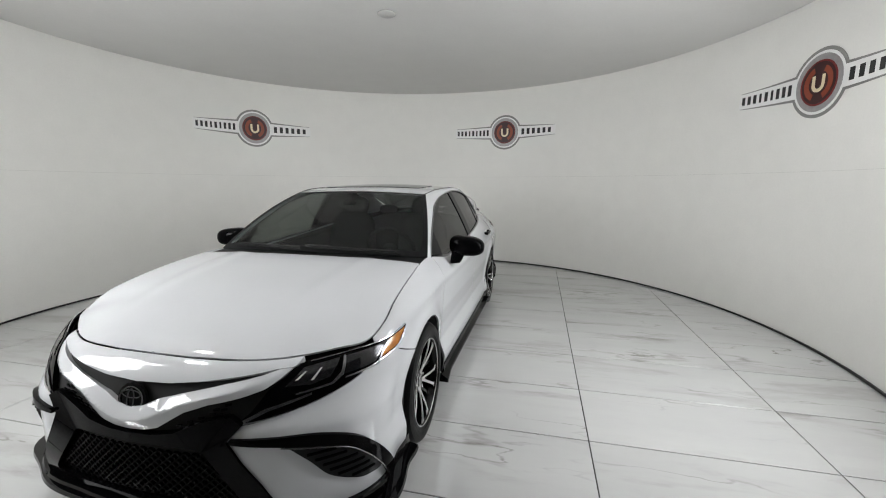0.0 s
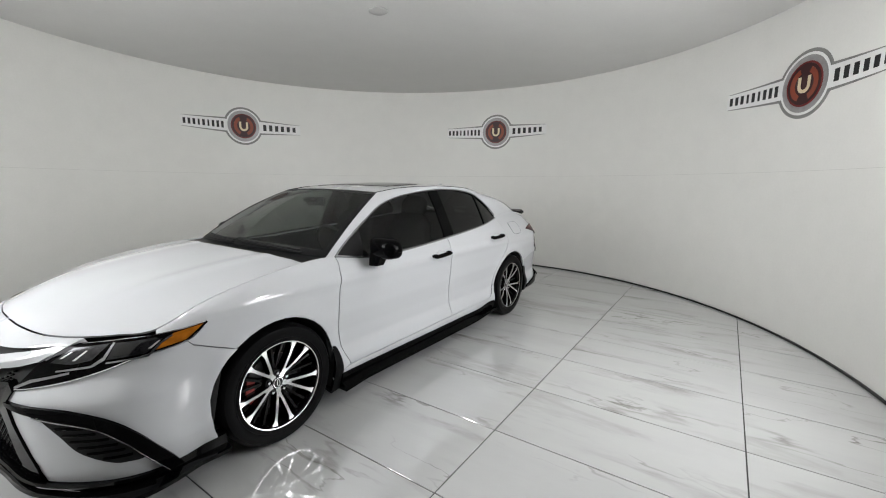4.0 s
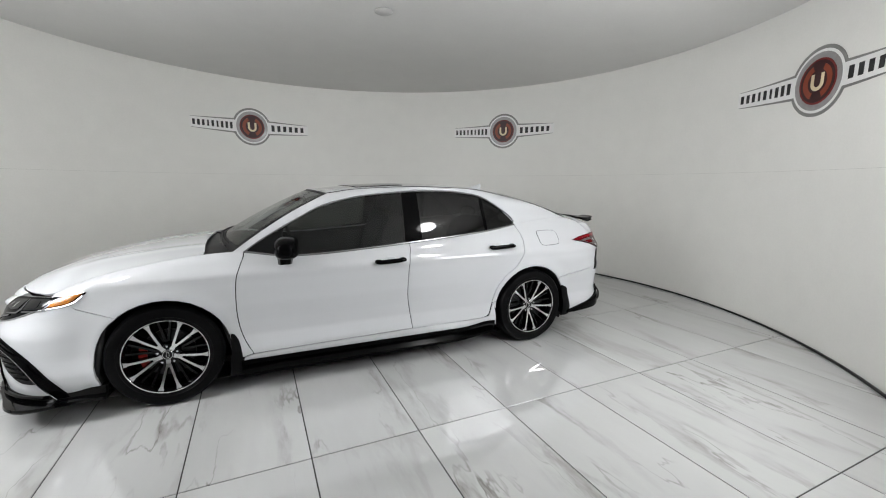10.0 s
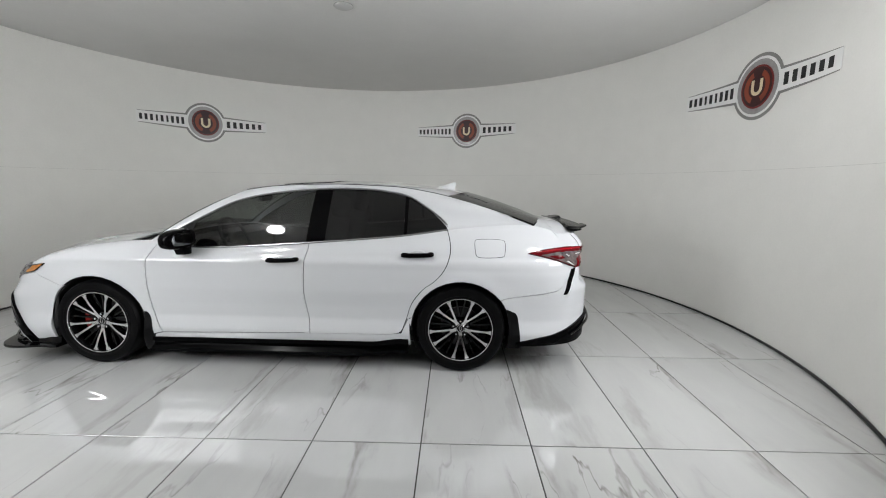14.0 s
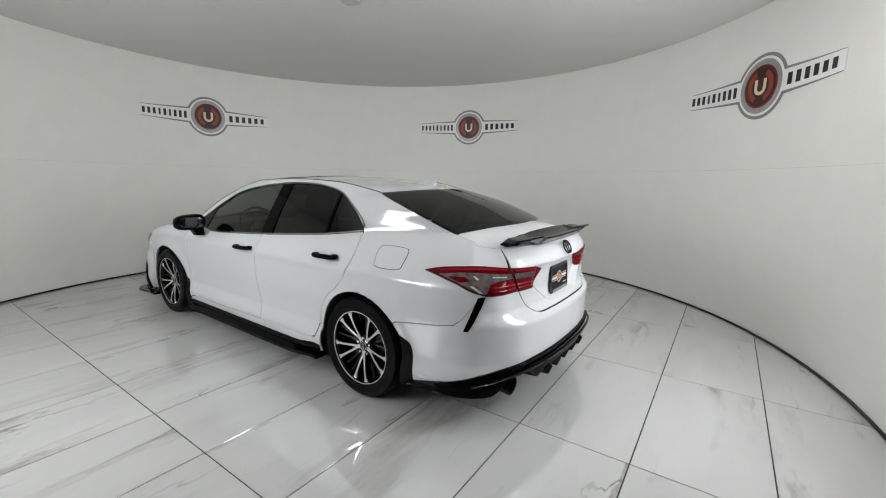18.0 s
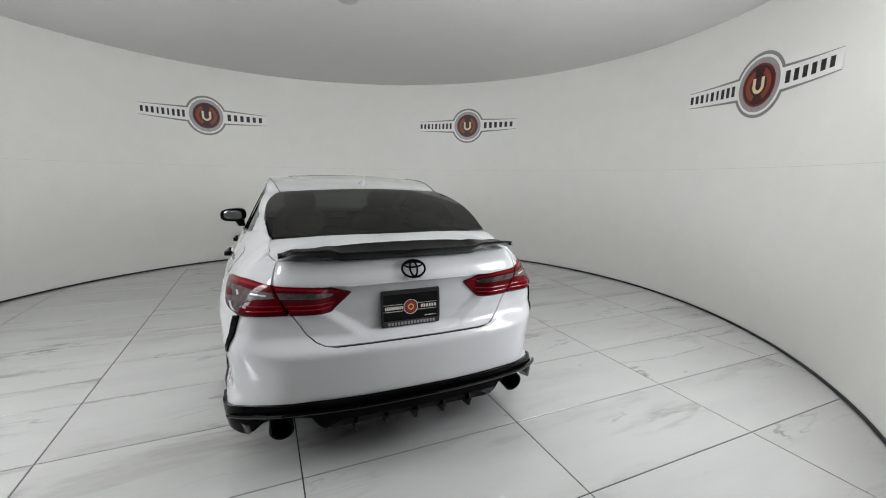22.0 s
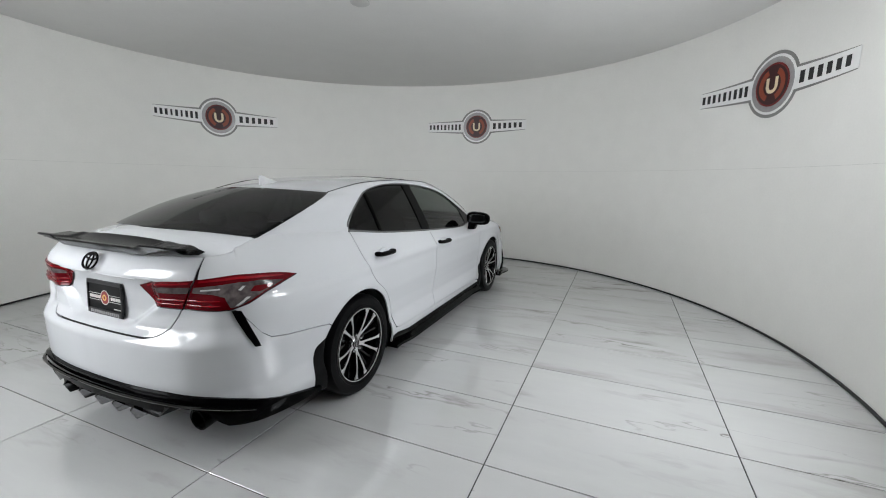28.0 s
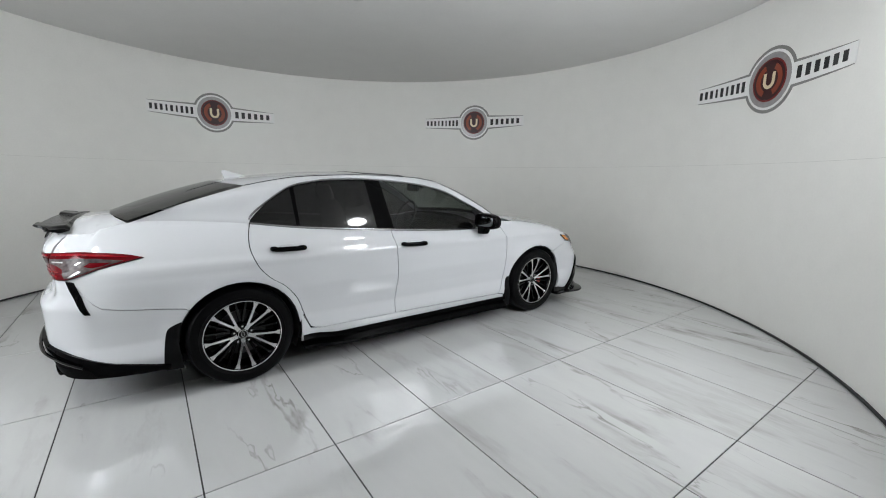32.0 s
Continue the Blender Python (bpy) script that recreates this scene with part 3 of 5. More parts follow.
FRONT_CUT = curve(((0.93, 0.945), (0.958, 0.88), (0.981, 0.805), (0.991, 0.67), (0.987, 0.52), (0.96, 0.388), (0.905, 0.27)), 5)
MID_CUT = curve(((-0.262, 0.288), (-0.251, 0.397), (-0.228, 0.555), (-0.229, 0.687), (-0.245, 0.861), (-0.262, 0.93)), 5)
REAR_CUT = curve(((-1.305, 1.065), (-1.325, 1.0), (-1.329, 0.911), (-1.291, 0.801), (-1.217, 0.712), (-1.129, 0.646), (-1.045, 0.535), (-0.998, 0.398), (-0.96, 0.315), (-0.884, 0.292)), 5)
GAP = 0.0032


def shift(rows, da, db=0.0):
    return [(a + da, b + db) for a, b in rows]


# dark inner shell behind the gaps
shell_rows = []
for s in np.linspace(-END, END, 161):
    a = abs(s)
    x = float(np.interp(a, ARC, XS))
    zt = float(np.interp(a, ARC, TOP[:, 0])) - 0.02
    z0 = 0.2
    for cx in (-1.4125, 1.4125):
        if abs(x - cx) < 0.376:
            z0 = 0.335 + math.sqrt(0.376 ** 2 - (x - cx) ** 2)
    if x < -2.0:
        z0 = max(z0, 0.365)
    row = []
    for z in np.linspace(z0, zt, 12):
        p = skin(a, z, -0.022)
        row.append((p[0], p[1] * (1 if s > 0 else -1), z))
    shell_rows.append(row)
sweep("inner_shell", shell_rows, BLACK, car, close=False)

for side in (1, -1):
    fl = side < 0
    sk = side_skin(side)
    # doors
    door = panel("front_door", shift(FRONT_CUT, -GAP) + [(x, z + GAP) for x, z in ((0.357, 0.277), (-0.2, 0.287))] + shift(MID_CUT, GAP) + top_line(-0.262 + GAP, 0.925, 20),
                 sk, PAINT, car, step=(0.04, 0.014), flip=not fl)
    door2 = panel("rear_door", shift(MID_CUT, -GAP) + top_line(-0.262 - GAP, -1.30, 18) + shift(REAR_CUT, GAP), sk, PAINT, car, step=(0.04, 0.014), flip=not fl)
    panel("rocker_panel", [(0.975, 0.215), (0.96, 0.25), (0.9, 0.262), (0.357, 0.273), (-0.266, 0.284), (-0.884, 0.288), (-0.965, 0.30), (-1.02, 0.42), (-1.035, 0.215)], sk, PAINT, car, flip=not fl)
    # fender: from the door to the wheel opening and the bumper line
    tops = [(float(np.interp(s, ARC, XS)), float(np.interp(s, ARC, TOP[:, 0]))) for s in np.linspace(s_at(0.93), END - 1.06, 24)]
    bump_line = [(1.165, 0.728), (1.19, 0.703), (1.27, 0.668), (1.375, 0.627)]
    place_s = lambda a, b, side=side: np.array([skin(a, b)[0], side * skin(a, b)[1], skin(a, b)[2]])
    to_s = lambda rows: [(float(s_at(a)), b) for a, b in rows]
    fr_arch = arch(1.4125, 0.215, 0.635)
    outline = to_s([(0.93 + GAP, 0.95)] + shift(FRONT_CUT[1:], GAP) + [(0.975, 0.255), (0.985, 0.215)] + fr_arch) + \
        [(END - e, z + GAP) for e, z in bump_line[::-1]] + [(END - 1.05, 0.76)] + \
        [(float(s_at(x)), z) for x, z in tops[::-1]]
    panel("fender", outline, place_s, PAINT, car, flip=not fl)
    # quarter panel
    q_top = [(float(s), float(np.interp(s, ARC, TOP[:, 0]))) for s in np.linspace(0.68, s_at(-1.312), 26)]
    outline = q_top + to_s(shift(REAR_CUT[1:-5], -GAP) + [(-1.005, 0.42), (-1.035, 0.36)]) + to_s(arch(-1.4125, 0.57, 0.36)[::-1]) + \
        [(1.43, 0.582 + GAP), (1.123, 0.622 + GAP), (1.03, 0.64 + GAP), (0.985, 0.675), (0.895, 0.785), (0.86, 0.81), (0.68, 0.86)]
    panel("quarter_panel", outline, place_s, PAINT, car, flip=not fl)
    # inner wheel wells
    for cx in (-1.4125, 1.4125):
        rows = []
        for k in range(25):
            a = math.radians(-25 + 230 * k / 24)
            rows.append([(cx + 0.372 * math.cos(a), side * y, 0.335 + 0.372 * math.sin(a)) for y in (0.885, 0.55)])
        sweep("wheel_well", rows, RUBBER, car, close=False)
        rows = [[(cx + r * math.cos(2 * math.pi * k / 32), side * 0.552, 0.335 + r * math.sin(2 * math.pi * k / 32)) for r in (0.0, 0.375)] for k in range(33)]
        sweep("wheel_well", rows, RUBBER, car, close=False)
    # window glass, pillars and trim
    FRONT_GLASS = [(0.93, 0.968), (0.83, 1.035), (0.688, 1.118), (0.56, 1.185), (0.38, 1.272), (0.163, 1.327), (-0.055, 1.356), (-0.265, 1.373)]
    REAR_GLASS = [(-0.38, 1.379), (-0.496, 1.381), (-0.72, 1.374), (-0.9, 1.350), (-0.975, 1.332)]
    VENT_GLASS = [(-1.0, 1.324), (-1.04, 1.305), (-1.12, 1.256), (-1.234, 1.176), (-1.29, 1.124), (-1.302, 1.10)]
    gp = cabin(side, -0.006)
    glass = panel("window", curve(FRONT_GLASS, 5) + top_line(-0.265, 0.92, 14, -0.004), gp, TINT, door, "dark tinted side window glass", 0.004, flip=not fl)
    panel("window", [(-0.38, 1.379)] + curve(REAR_GLASS[1:], 4) + top_line(-0.975, -0.38, 9, -0.004), gp, TINT_DARK, door2, "dark tinted side window glass", 0.004, flip=not fl)
    panel("quarter_window", curve(VENT_GLASS, 4) + top_line(-1.295, -1.0, 6, -0.004), gp, TINT_DARK, door2, "small dark tinted quarter window", 0.004, flip=not fl)
    gb = cabin(side, 0.001)
    panel("b_pillar", [(-0.235, 0.975), (-0.375, 0.985), (-0.395, 1.379), (-0.265, 1.374)], gb, GLOSS, car, "gloss black door pillar", 0.01, flip=not fl)
    panel("window_divider", [(-0.978, 1.03), (-0.998, 1.032), (-1.003, 1.322), (-0.976, 1.331)], gb, GLOSS, car, "", 0.01, flip=not fl)
    panel("mirror_sail", [(0.92, 0.972), (0.72, 0.945), (0.70, 0.96), (0.66, 1.12), (0.83, 1.032)], gb, SATIN, car, "black mirror corner piece", 0.006, flip=not fl)
    dlo = curve(FRONT_GLASS, 5) + curve(REAR_GLASS, 4) + curve(VENT_GLASS, 4)
    a, b = np.array(dlo).T
    upper = cabin(side, 0.004)(a, b).T
    tube("window_trim", upper, 0.007, TRIM, car, "dark satin metal strip round the windows")
    a = np.linspace(-1.302, 0.925, 40)
    lower = cabin(side, 0.004)(a, belt_z(a) + 0.003).T
    tube("window_trim", lower, 0.008, TRIM, car, "dark satin metal strip round the windows")

    # white frame of the cabin: windscreen pillar, roof rail, rear pillar
    ws = [(1.0 + (0.322 - 1.0) * t, 0.788 + (0.578 - 0.788) * t + 0.01 * 4 * t * (1 - t), 0.972 + (1.363 - 0.972) * t + 0.028 * 4 * t * (1 - t)) for t in np.linspace(0, 1, 13)]
    rr = [tuple(p) for p in dense(((0.322, 0.578, 1.363), (0.08, 0.60, 1.395), (-0.3, 0.613, 1.411), (-0.55, 0.612, 1.41), (-0.9, 0.60, 1.394), (-1.1, 0.583, 1.366), (-1.29, 0.562, 1.327)), 4)]
    rg = [(-1.29 + (-1.986 + 1.29) * t, 0.562 + (0.622 - 0.562) * t + bow(t), 1.327 + (1.112 - 1.327) * t + 0.012 * 4 * t * (1 - t)) for t in np.linspace(0, 1, 13)]
    outer = ws + rr[1:] + rg[1:]
    inner2 = [d for d in dlo]
    def resample(rows, n):
        r = np.array(rows, float)
        d = np.concatenate([[0], np.cumsum(np.linalg.norm(np.diff(r, axis=0), axis=1))])
        return np.stack([np.interp(np.linspace(0, d[-1], n), d, r[:, k]) for k in range(r.shape[1])], 1)
    k1 = min(range(len(dlo)), key=lambda k: abs(dlo[k][0] - 0.40))
    k2 = min(range(len(dlo)), key=lambda k: abs(dlo[k][0] + 1.03))
    ins = np.vstack([resample(dlo[:k1 + 1], 13), resample(dlo[k1:k2 + 1], len(rr))[1:], resample(dlo[k2:], 13)[1:]])
    ip = cabin(side, 0.002)(ins[:, 0], ins[:, 1]).T
    op = np.array(outer) * (1, side, 1)
    rows = []
    for k in range(len(op)):
        d = op[k] - ip[k]
        out = np.array((0.0, side * 0.8, 0.6))
        foot = ramp((k - len(op) + 13) / 12) ** 2
        row = []
        for t in np.linspace(0, 1, 9):
            q = ip[k] + d * t + out * (0.05 * np.linalg.norm(d)) * 4 * t * (1 - t)
            if foot > 0:
                se = s_at(-1.306 + (-1.986 + 1.306) * t)
                e = skin(se, np.interp(se, ARC, TOP[:, 0])) * np.array((1, side, 1))
                e0 = ip[-1] + (op[-1] - ip[-1]) * t + out * (0.05 * np.linalg.norm(op[-1] - ip[-1])) * 4 * t * (1 - t)
                q = q + (e - e0) * foot
            row.append(q)
        rows.append(row)
    rows.append([q - np.array((0, side * 0.004, 0.03)) for q in rows[-1]])
    sweep("cabin_frame", rows, PAINT, car, close=False)
    # roof seam
    tube("roof_seam", [(p[0], side * (p[1] - 0.006), p[2] + 0.0025) for p in rr], 0.003, SATIN, car)

    # door handles
    for dr, x in ((door, -0.085), (door2, -1.09)):
        z = 0.856 + 0.048 * (x < -0.5)
        y = float(skin(s_at(x), z)[1])
        tilt = Matrix.Rotation(radians(2.2), 4, "Y") @ Matrix.Rotation(radians(-2.5 * side * (x < -0.5)), 4, "Z")
        cup = blob("handle_recess", (x, side * (y - 0.006), z), (0.06, 0.012, 0.036), PAINT, dr, power=2.4, turn=tilt, n=10)
        h = blob("door_handle", (x, side * (y + 0.03), z), (0.122, 0.012, 0.017), GLOSS, dr, "gloss black door handle", 3.2, tilt, 12)
        blob("handle_mount", (x + 0.095, side * (y + 0.012), z + 0.002), (0.028, 0.025, 0.015), GLOSS, dr, "", 2.6, tilt, 8)
        blob("handle_mount", (x - 0.095, side * (y + 0.012), z + 0.006), (0.026, 0.025, 0.017), GLOSS, dr, "", 2.6, tilt, 8)

    # door mirrors
    mir = new("door_mirror")
    mir.parent = car
    tagged(mir, "gloss black door mirror")
    turn = Matrix.Rotation(radians(-12 * side), 4, "Z")
    cap = bmesh.new()
    bmesh.ops.create_uvsphere(cap, u_segments=40, v_segments=20, radius=1)
    for v in cap.verts:
        c = np.array(v.co)
        c = c * (np.abs(c) ** 3.0).sum() ** (-1 / 3.0)
        x, y, z = c[0] * 0.085, c[1] * 0.126, c[2] * 0.070
        z += 0.022 * (c[1] * side) * (1 if z > 0 else 0.2) * -0.5
        x *= 1.0 - 0.22 * max(0, c[1] * side)
        if x < -0.055:
            x = -0.055 + 0.012 * (max(abs(c[1]), abs(c[2])) < 0.8)
        v.co = (x, y, z)
    cap.transform(Matrix.Translation((0.655, side * 0.985, 1.012)) @ turn)
    part("mirror_cap", cap, GLOSS, mir, "", True)
    blob("mirror_glass", (0.609, side * 0.985, 1.012), (0.003, 0.092, 0.046), MIRROR, mir, "", 4, turn, 10)
    rows = []
    for t in np.linspace(0, 1, 7):
        xa, xb, ya, yb, z = 0.615 + 0.012 * t, 0.715 - 0.005 * t, 0.885 - 0.012 * t, 0.985 - 0.045 * t, 0.975 - 0.085 * t
        rows.append([(x, side * y, z) for x, y in ((xa, ya), (xb, ya), (xb + 0.006, (ya + yb) / 2), (xb - 0.01, yb), (xa + 0.012, yb), (xa - 0.004, (ya + yb) / 2))])
    sweep("mirror_foot", rows, GLOSS, mir)

    # side skirt
    rows = []
    for x in np.linspace(0.985, -1.02, 40):
        y = float(skin(s_at(x), 0.24)[1])
        f = 0.02 + 0.018 * ramp((x - 0.75) / 0.2) + 0.02 * ramp((-0.6 - x) / 0.3)
        up = 0.228 + 0.03 * ramp((-0.72 - x) / 0.25)
        lo = 0.118 + 0.045 * ramp((-0.6 - x) / 0.4)
        rows.append([(x, side * v, z) for v, z in ((y - 0.06, up), (y + 0.006, up), (y + 0.010, up - 0.03), (y - 0.012, 0.175), (y + f, lo + 0.022), (y + f, lo), (y - 0.08, lo))])
    sweep("side_skirt", rows, SKIRT, car, "gloss black side skirt")

    # mud flaps
    panel("mud_flap", curve(((-1.755, 0.50), (-1.795, 0.485), (-1.835, 0.455), (-1.855, 0.36), (-1.868, 0.215)), 4) + [(-1.855, 0.2), (-1.765, 0.2), (-1.772, 0.28), (-1.78, 0.36)], side_skin(side, 0.002), FLAP, car, "black plastic mud flap", 0.16, flip=not fl)
    panel("mud_flap", curve(((1.04, 0.43), (1.015, 0.42), (0.99, 0.37), (0.978, 0.30), (0.972, 0.235)), 4) + [(0.985, 0.12), (1.06, 0.12), (1.05, 0.25), (1.04, 0.30)], side_skin(side, 0.004), FLAP, car, "black plastic mud flap", 0.16, flip=not fl)

    # tail lamps: outer on the quarter, inner on the boot lid
    ts = tail_skin
    m = lambda rows, side=side: [(a * side, b) for a, b in rows]
    lamp_o = panel("tail_lamp", m(curve(((1.247, 0.919), (1.16, 0.94), (1.05, 0.953), (0.9, 0.961), (0.676, 0.952)), 4) + [(0.60, 0.812), (0.847, 0.813), (0.93, 0.835), (1.024, 0.87), (1.15, 0.9)]),
                   ts(0.007), LAMP_RED, car, "red and clear tail lamp", 0.012, (0.03, 0.02), flip=True)
    panel("lamp_band", m([(1.15, 0.908), (1.02, 0.925), (0.9, 0.928), (0.668, 0.918), (0.655, 0.892), (0.76, 0.885), (0.82, 0.87), (0.845, 0.822), (0.875, 0.822), (0.945, 0.848), (1.03, 0.878)]), ts(0.0105), LAMP_CLEAR, lamp_o, "smoked clear lamp window", 0.003, (0.03, 0.02), flip=True)
    panel("lamp_stripe", m([(1.09, 0.902), (0.98, 0.905), (0.95, 0.885), (1.0, 0.877), (1.05, 0.887)]), ts(0.0125), LAMP_RED, lamp_o, "", 0.003, (0.03, 0.02), flip=True)
    panel("lamp_bar", m([(1.19, 0.925), (1.05, 0.945), (0.9, 0.953), (0.69, 0.946), (0.688, 0.938), (0.9, 0.943), (1.05, 0.935)]), ts(0.0105), LAMP_BAR, lamp_o, "bright red lamp bar", 0.003, (0.03, 0.02), flip=True)
    # pale slivers laid on the lens as painted glints of light
    for rows in ([(0.865, 0.828), (0.882, 0.828), (0.945, 0.862), (0.925, 0.864)], [(0.70, 0.900), (0.80, 0.903), (0.80, 0.909), (0.70, 0.907)], [(0.90, 0.892), (0.93, 0.910), (0.915, 0.912), (0.885, 0.896)]):
        panel("lamp_glint", m(rows), ts(0.0125), GLINT_PAINT, lamp_o, "", 0.002, (0.03, 0.02), flip=True)
    lamp_i = panel("tail_lamp", m([(0.664, 0.951), (0.5, 0.942), (0.42, 0.932), (0.305, 0.901), (0.33, 0.875), (0.40, 0.813), (0.588, 0.811)]), ts(0.007), LAMP_RED, car, "red and clear tail lamp", 0.012, (0.03, 0.02), flip=True)
    panel("lamp_band", m([(0.645, 0.918), (0.5, 0.914), (0.42, 0.905), (0.385, 0.895), (0.40, 0.884), (0.5, 0.885), (0.632, 0.888)]), ts(0.0105), LAMP_CLEAR, lamp_i, "smoked clear lamp window", 0.003, (0.03, 0.02), flip=True)
    panel("lamp_bar", m([(0.645, 0.942), (0.5, 0.934), (0.42, 0.924), (0.36, 0.907), (0.36, 0.90), (0.42, 0.916), (0.5, 0.926), (0.643, 0.933)]), ts(0.0105), LAMP_BAR, lamp_i, "bright red lamp bar", 0.003, (0.03, 0.02), flip=True)
    for lamp, rows in ((lamp_o, [(0.62, 0.833), (0.80, 0.834)]), (lamp_o, [(0.625, 0.855), (0.80, 0.856)]), (lamp_i, [(0.40, 0.832), (0.594, 0.831)]), (lamp_i, [(0.385, 0.853), (0.61, 0.853)])):
        a0, a1, z = rows[0][0], rows[1][0], rows[0][1]
        tube("lamp_line", [ts(0.008)(side * a, z) for a in np.linspace(a0, a1, 8)], 0.003, LAMP_BAR, lamp)
    for lamp, lo in ((lamp_o, ((0.60, 0.810), (0.847, 0.811), (0.93, 0.832), (1.024, 0.867), (1.15, 0.897), (1.247, 0.917))), (lamp_i, ((0.305, 0.90), (0.33, 0.874), (0.40, 0.811), (0.588, 0.809)))):
        tube("lamp_seal", [ts(0.004)(side * a, b) for p, q in zip(lo[:-1], lo[1:]) for a, b in zip(np.linspace(p[0], q[0], 6)[:-1], np.linspace(p[1], q[1], 6)[:-1])] + [ts(0.004)(side * lo[-1][0], lo[-1][1])], 0.0035, SATIN, lamp)
    # black slash under the lamp
    panel("bumper_slash", m([(0.848, 0.805), (0.893, 0.800), (0.915, 0.75), (0.945, 0.68), (0.972, 0.612), (0.942, 0.614), (0.905, 0.68), (0.87, 0.75)]), ts(0.008), GLOSS, car, "gloss black bumper slash", 0.02, (0.03, 0.03), flip=True)

    # head lamps
    ns = nose_skin
    lamp_f = panel("head_lamp", m([(0.715, 0.757), (0.925, 0.772), (1.055, 0.779), (1.16, 0.79), (1.25, 0.805), (1.255, 0.797), (1.165, 0.733), (0.98, 0.697), (0.86, 0.66), (0.734, 0.625), (0.569, 0.592), (0.47, 0.575), (0.458, 0.583), (0.5, 0.615), (0.557, 0.68), (0.656, 0.742)]),
                   ns(0.005), GLOSS, car, "dark head lamp with amber corner", 0.02, (0.03, 0.02))
    panel("turn_signal", m([(1.236, 0.797), (1.12, 0.777), (1.075, 0.752), (1.03, 0.718), (1.16, 0.742)]), ns(0.0095), AMBER, lamp_f, "amber turn signal", 0.004, (0.03, 0.02))
    panel("lamp_chamber", m([(0.70, 0.742), (0.86, 0.757), (0.80, 0.70), (0.72, 0.685), (0.62, 0.69)]), ns(0.008), LAMP_GREY, lamp_f, "smoked grey lamp chamber", 0.003, (0.03, 0.02))
    panel("lamp_chamber", m([(0.885, 0.758), (1.05, 0.768), (1.08, 0.76), (1.01, 0.712), (0.86, 0.70)]), ns(0.008), LAMP_GREY, lamp_f, "smoked grey lamp chamber", 0.003, (0.03, 0.02))
    panel("lamp_strip", m([(0.878, 0.762), (0.845, 0.71), (0.80, 0.682), (0.66, 0.664), (0.66, 0.658), (0.805, 0.674), (0.855, 0.70), (0.888, 0.76)]), ns(0.0105), TRIM, lamp_f, "bright lamp strip", 0.003, (0.03, 0.02))
    panel("lamp_strip", m([(1.105, 0.772), (1.062, 0.748), (1.015, 0.706), (0.86, 0.692), (0.86, 0.686), (1.02, 0.699), (1.072, 0.745), (1.118, 0.77)]), ns(0.0105), TRIM, lamp_f, "bright lamp strip", 0.003, (0.03, 0.02))
    panel("lamp_strip", m([(0.47, 0.59), (0.55, 0.625), (0.72, 0.66), (0.72, 0.652), (0.56, 0.615), (0.48, 0.583)]), ns(0.0105), TRIM, lamp_f, "bright lamp strip", 0.003, (0.03, 0.02))
    panel("lamp_lens", m([(0.905, 0.75), (1.0, 0.757), (0.985, 0.72), (0.885, 0.712)]), ns(0.0105), LENS, lamp_f, "dark glass projector lens", 0.003, (0.03, 0.02))
    # the highlights along the lamp's lower and upper edges, built as chrome lines
    for edge, thick in ((((1.235, 0.782), (1.165, 0.735), (0.98, 0.699), (0.86, 0.662), (0.734, 0.627), (0.569, 0.594), (0.475, 0.578)), 0.0032), (((0.73, 0.756), (0.925, 0.770), (1.055, 0.777), (1.16, 0.788), (1.245, 0.803)), 0.0018)):
        tube("lamp_edge", [ns(0.006)(side * a, b) for a, b in curve(edge, 4)], thick, CHROME, lamp_f, "bright edge of the lamp glass")
    # painted glints: thin pale slivers over the lamp chambers
    for e0, z0, e1, z1 in ((0.66, 0.706, 0.70, 0.73), (0.72, 0.70, 0.765, 0.735), (1.02, 0.73, 1.06, 0.757)):
        panel("lamp_glint", m([(e0, z0), (e0 + 0.012, z0), (e1 + 0.008, z1), (e1, z1)]), ns(0.0105), GLINT_PAINT, lamp_f, "", 0.002, (0.03, 0.02))

    # corner of the front bumper
    white = [(0.405, 0.509), (0.457, 0.566), (0.569, 0.589), (0.734, 0.622), (0.86, 0.657), (0.98, 0.694), (1.165, 0.728), (1.19, 0.703 - GAP), (1.27, 0.668 - GAP), (1.38, 0.627 - GAP)]
    ar = [(END - float(s_at(x)), z) for x, z in arch(1.4125, 0.635, 0.2)[1:] if x > 1.66 and z < 0.62]
    white += ar + [(1.20, 0.185), (1.1, 0.18), (0.6, 0.19), (0.571, 0.262), (0.525, 0.339), (0.459, 0.426)]
    panel("front_bumper", m(white), ns(0.0), PAINT, car, "", 0.03, (0.02, 0.02))
    panel("fog_trim", m(curve(((0.425, 0.523), (0.567, 0.533), (0.72, 0.522), (0.86, 0.474), (0.955, 0.392), (1.044, 0.274), (1.11, 0.165)), 5) + curve(((1.055, 0.16), (0.984, 0.27), (0.91, 0.372), (0.813, 0.448), (0.605, 0.496), (0.428, 0.507)), 5)), ns(0.018), GLOSS, car, "gloss black hooked fog trim", 0.03, (0.03, 0.03))
    vent = panel("fog_vent", m(curve(((0.62, 0.494), (0.80, 0.452), (0.90, 0.382), (0.975, 0.282), (0.92, 0.272), (0.867, 0.283), (0.764, 0.339), (0.703, 0.41), (0.62, 0.494)), 4)[:-1]), ns(0.013), SATIN, car, "black fog vent with slats", 0.012, (0.012, 0.012))
    for k in range(6):
        z = 0.305 + 0.028 * k
        e0, e1 = float(np.interp(z, (0.283, 0.339, 0.41, 0.494), (0.867, 0.764, 0.703, 0.62))) + 0.02, float(np.interp(z, (0.282, 0.382, 0.452, 0.494), (0.975, 0.90, 0.80, 0.62))) - 0.02
        pts = [nose_skin(0.015)(side * e, z) for e in np.linspace(e0, e1, 8)]
        tube("vent_slat", pts, 0.005, GLOSS, vent)
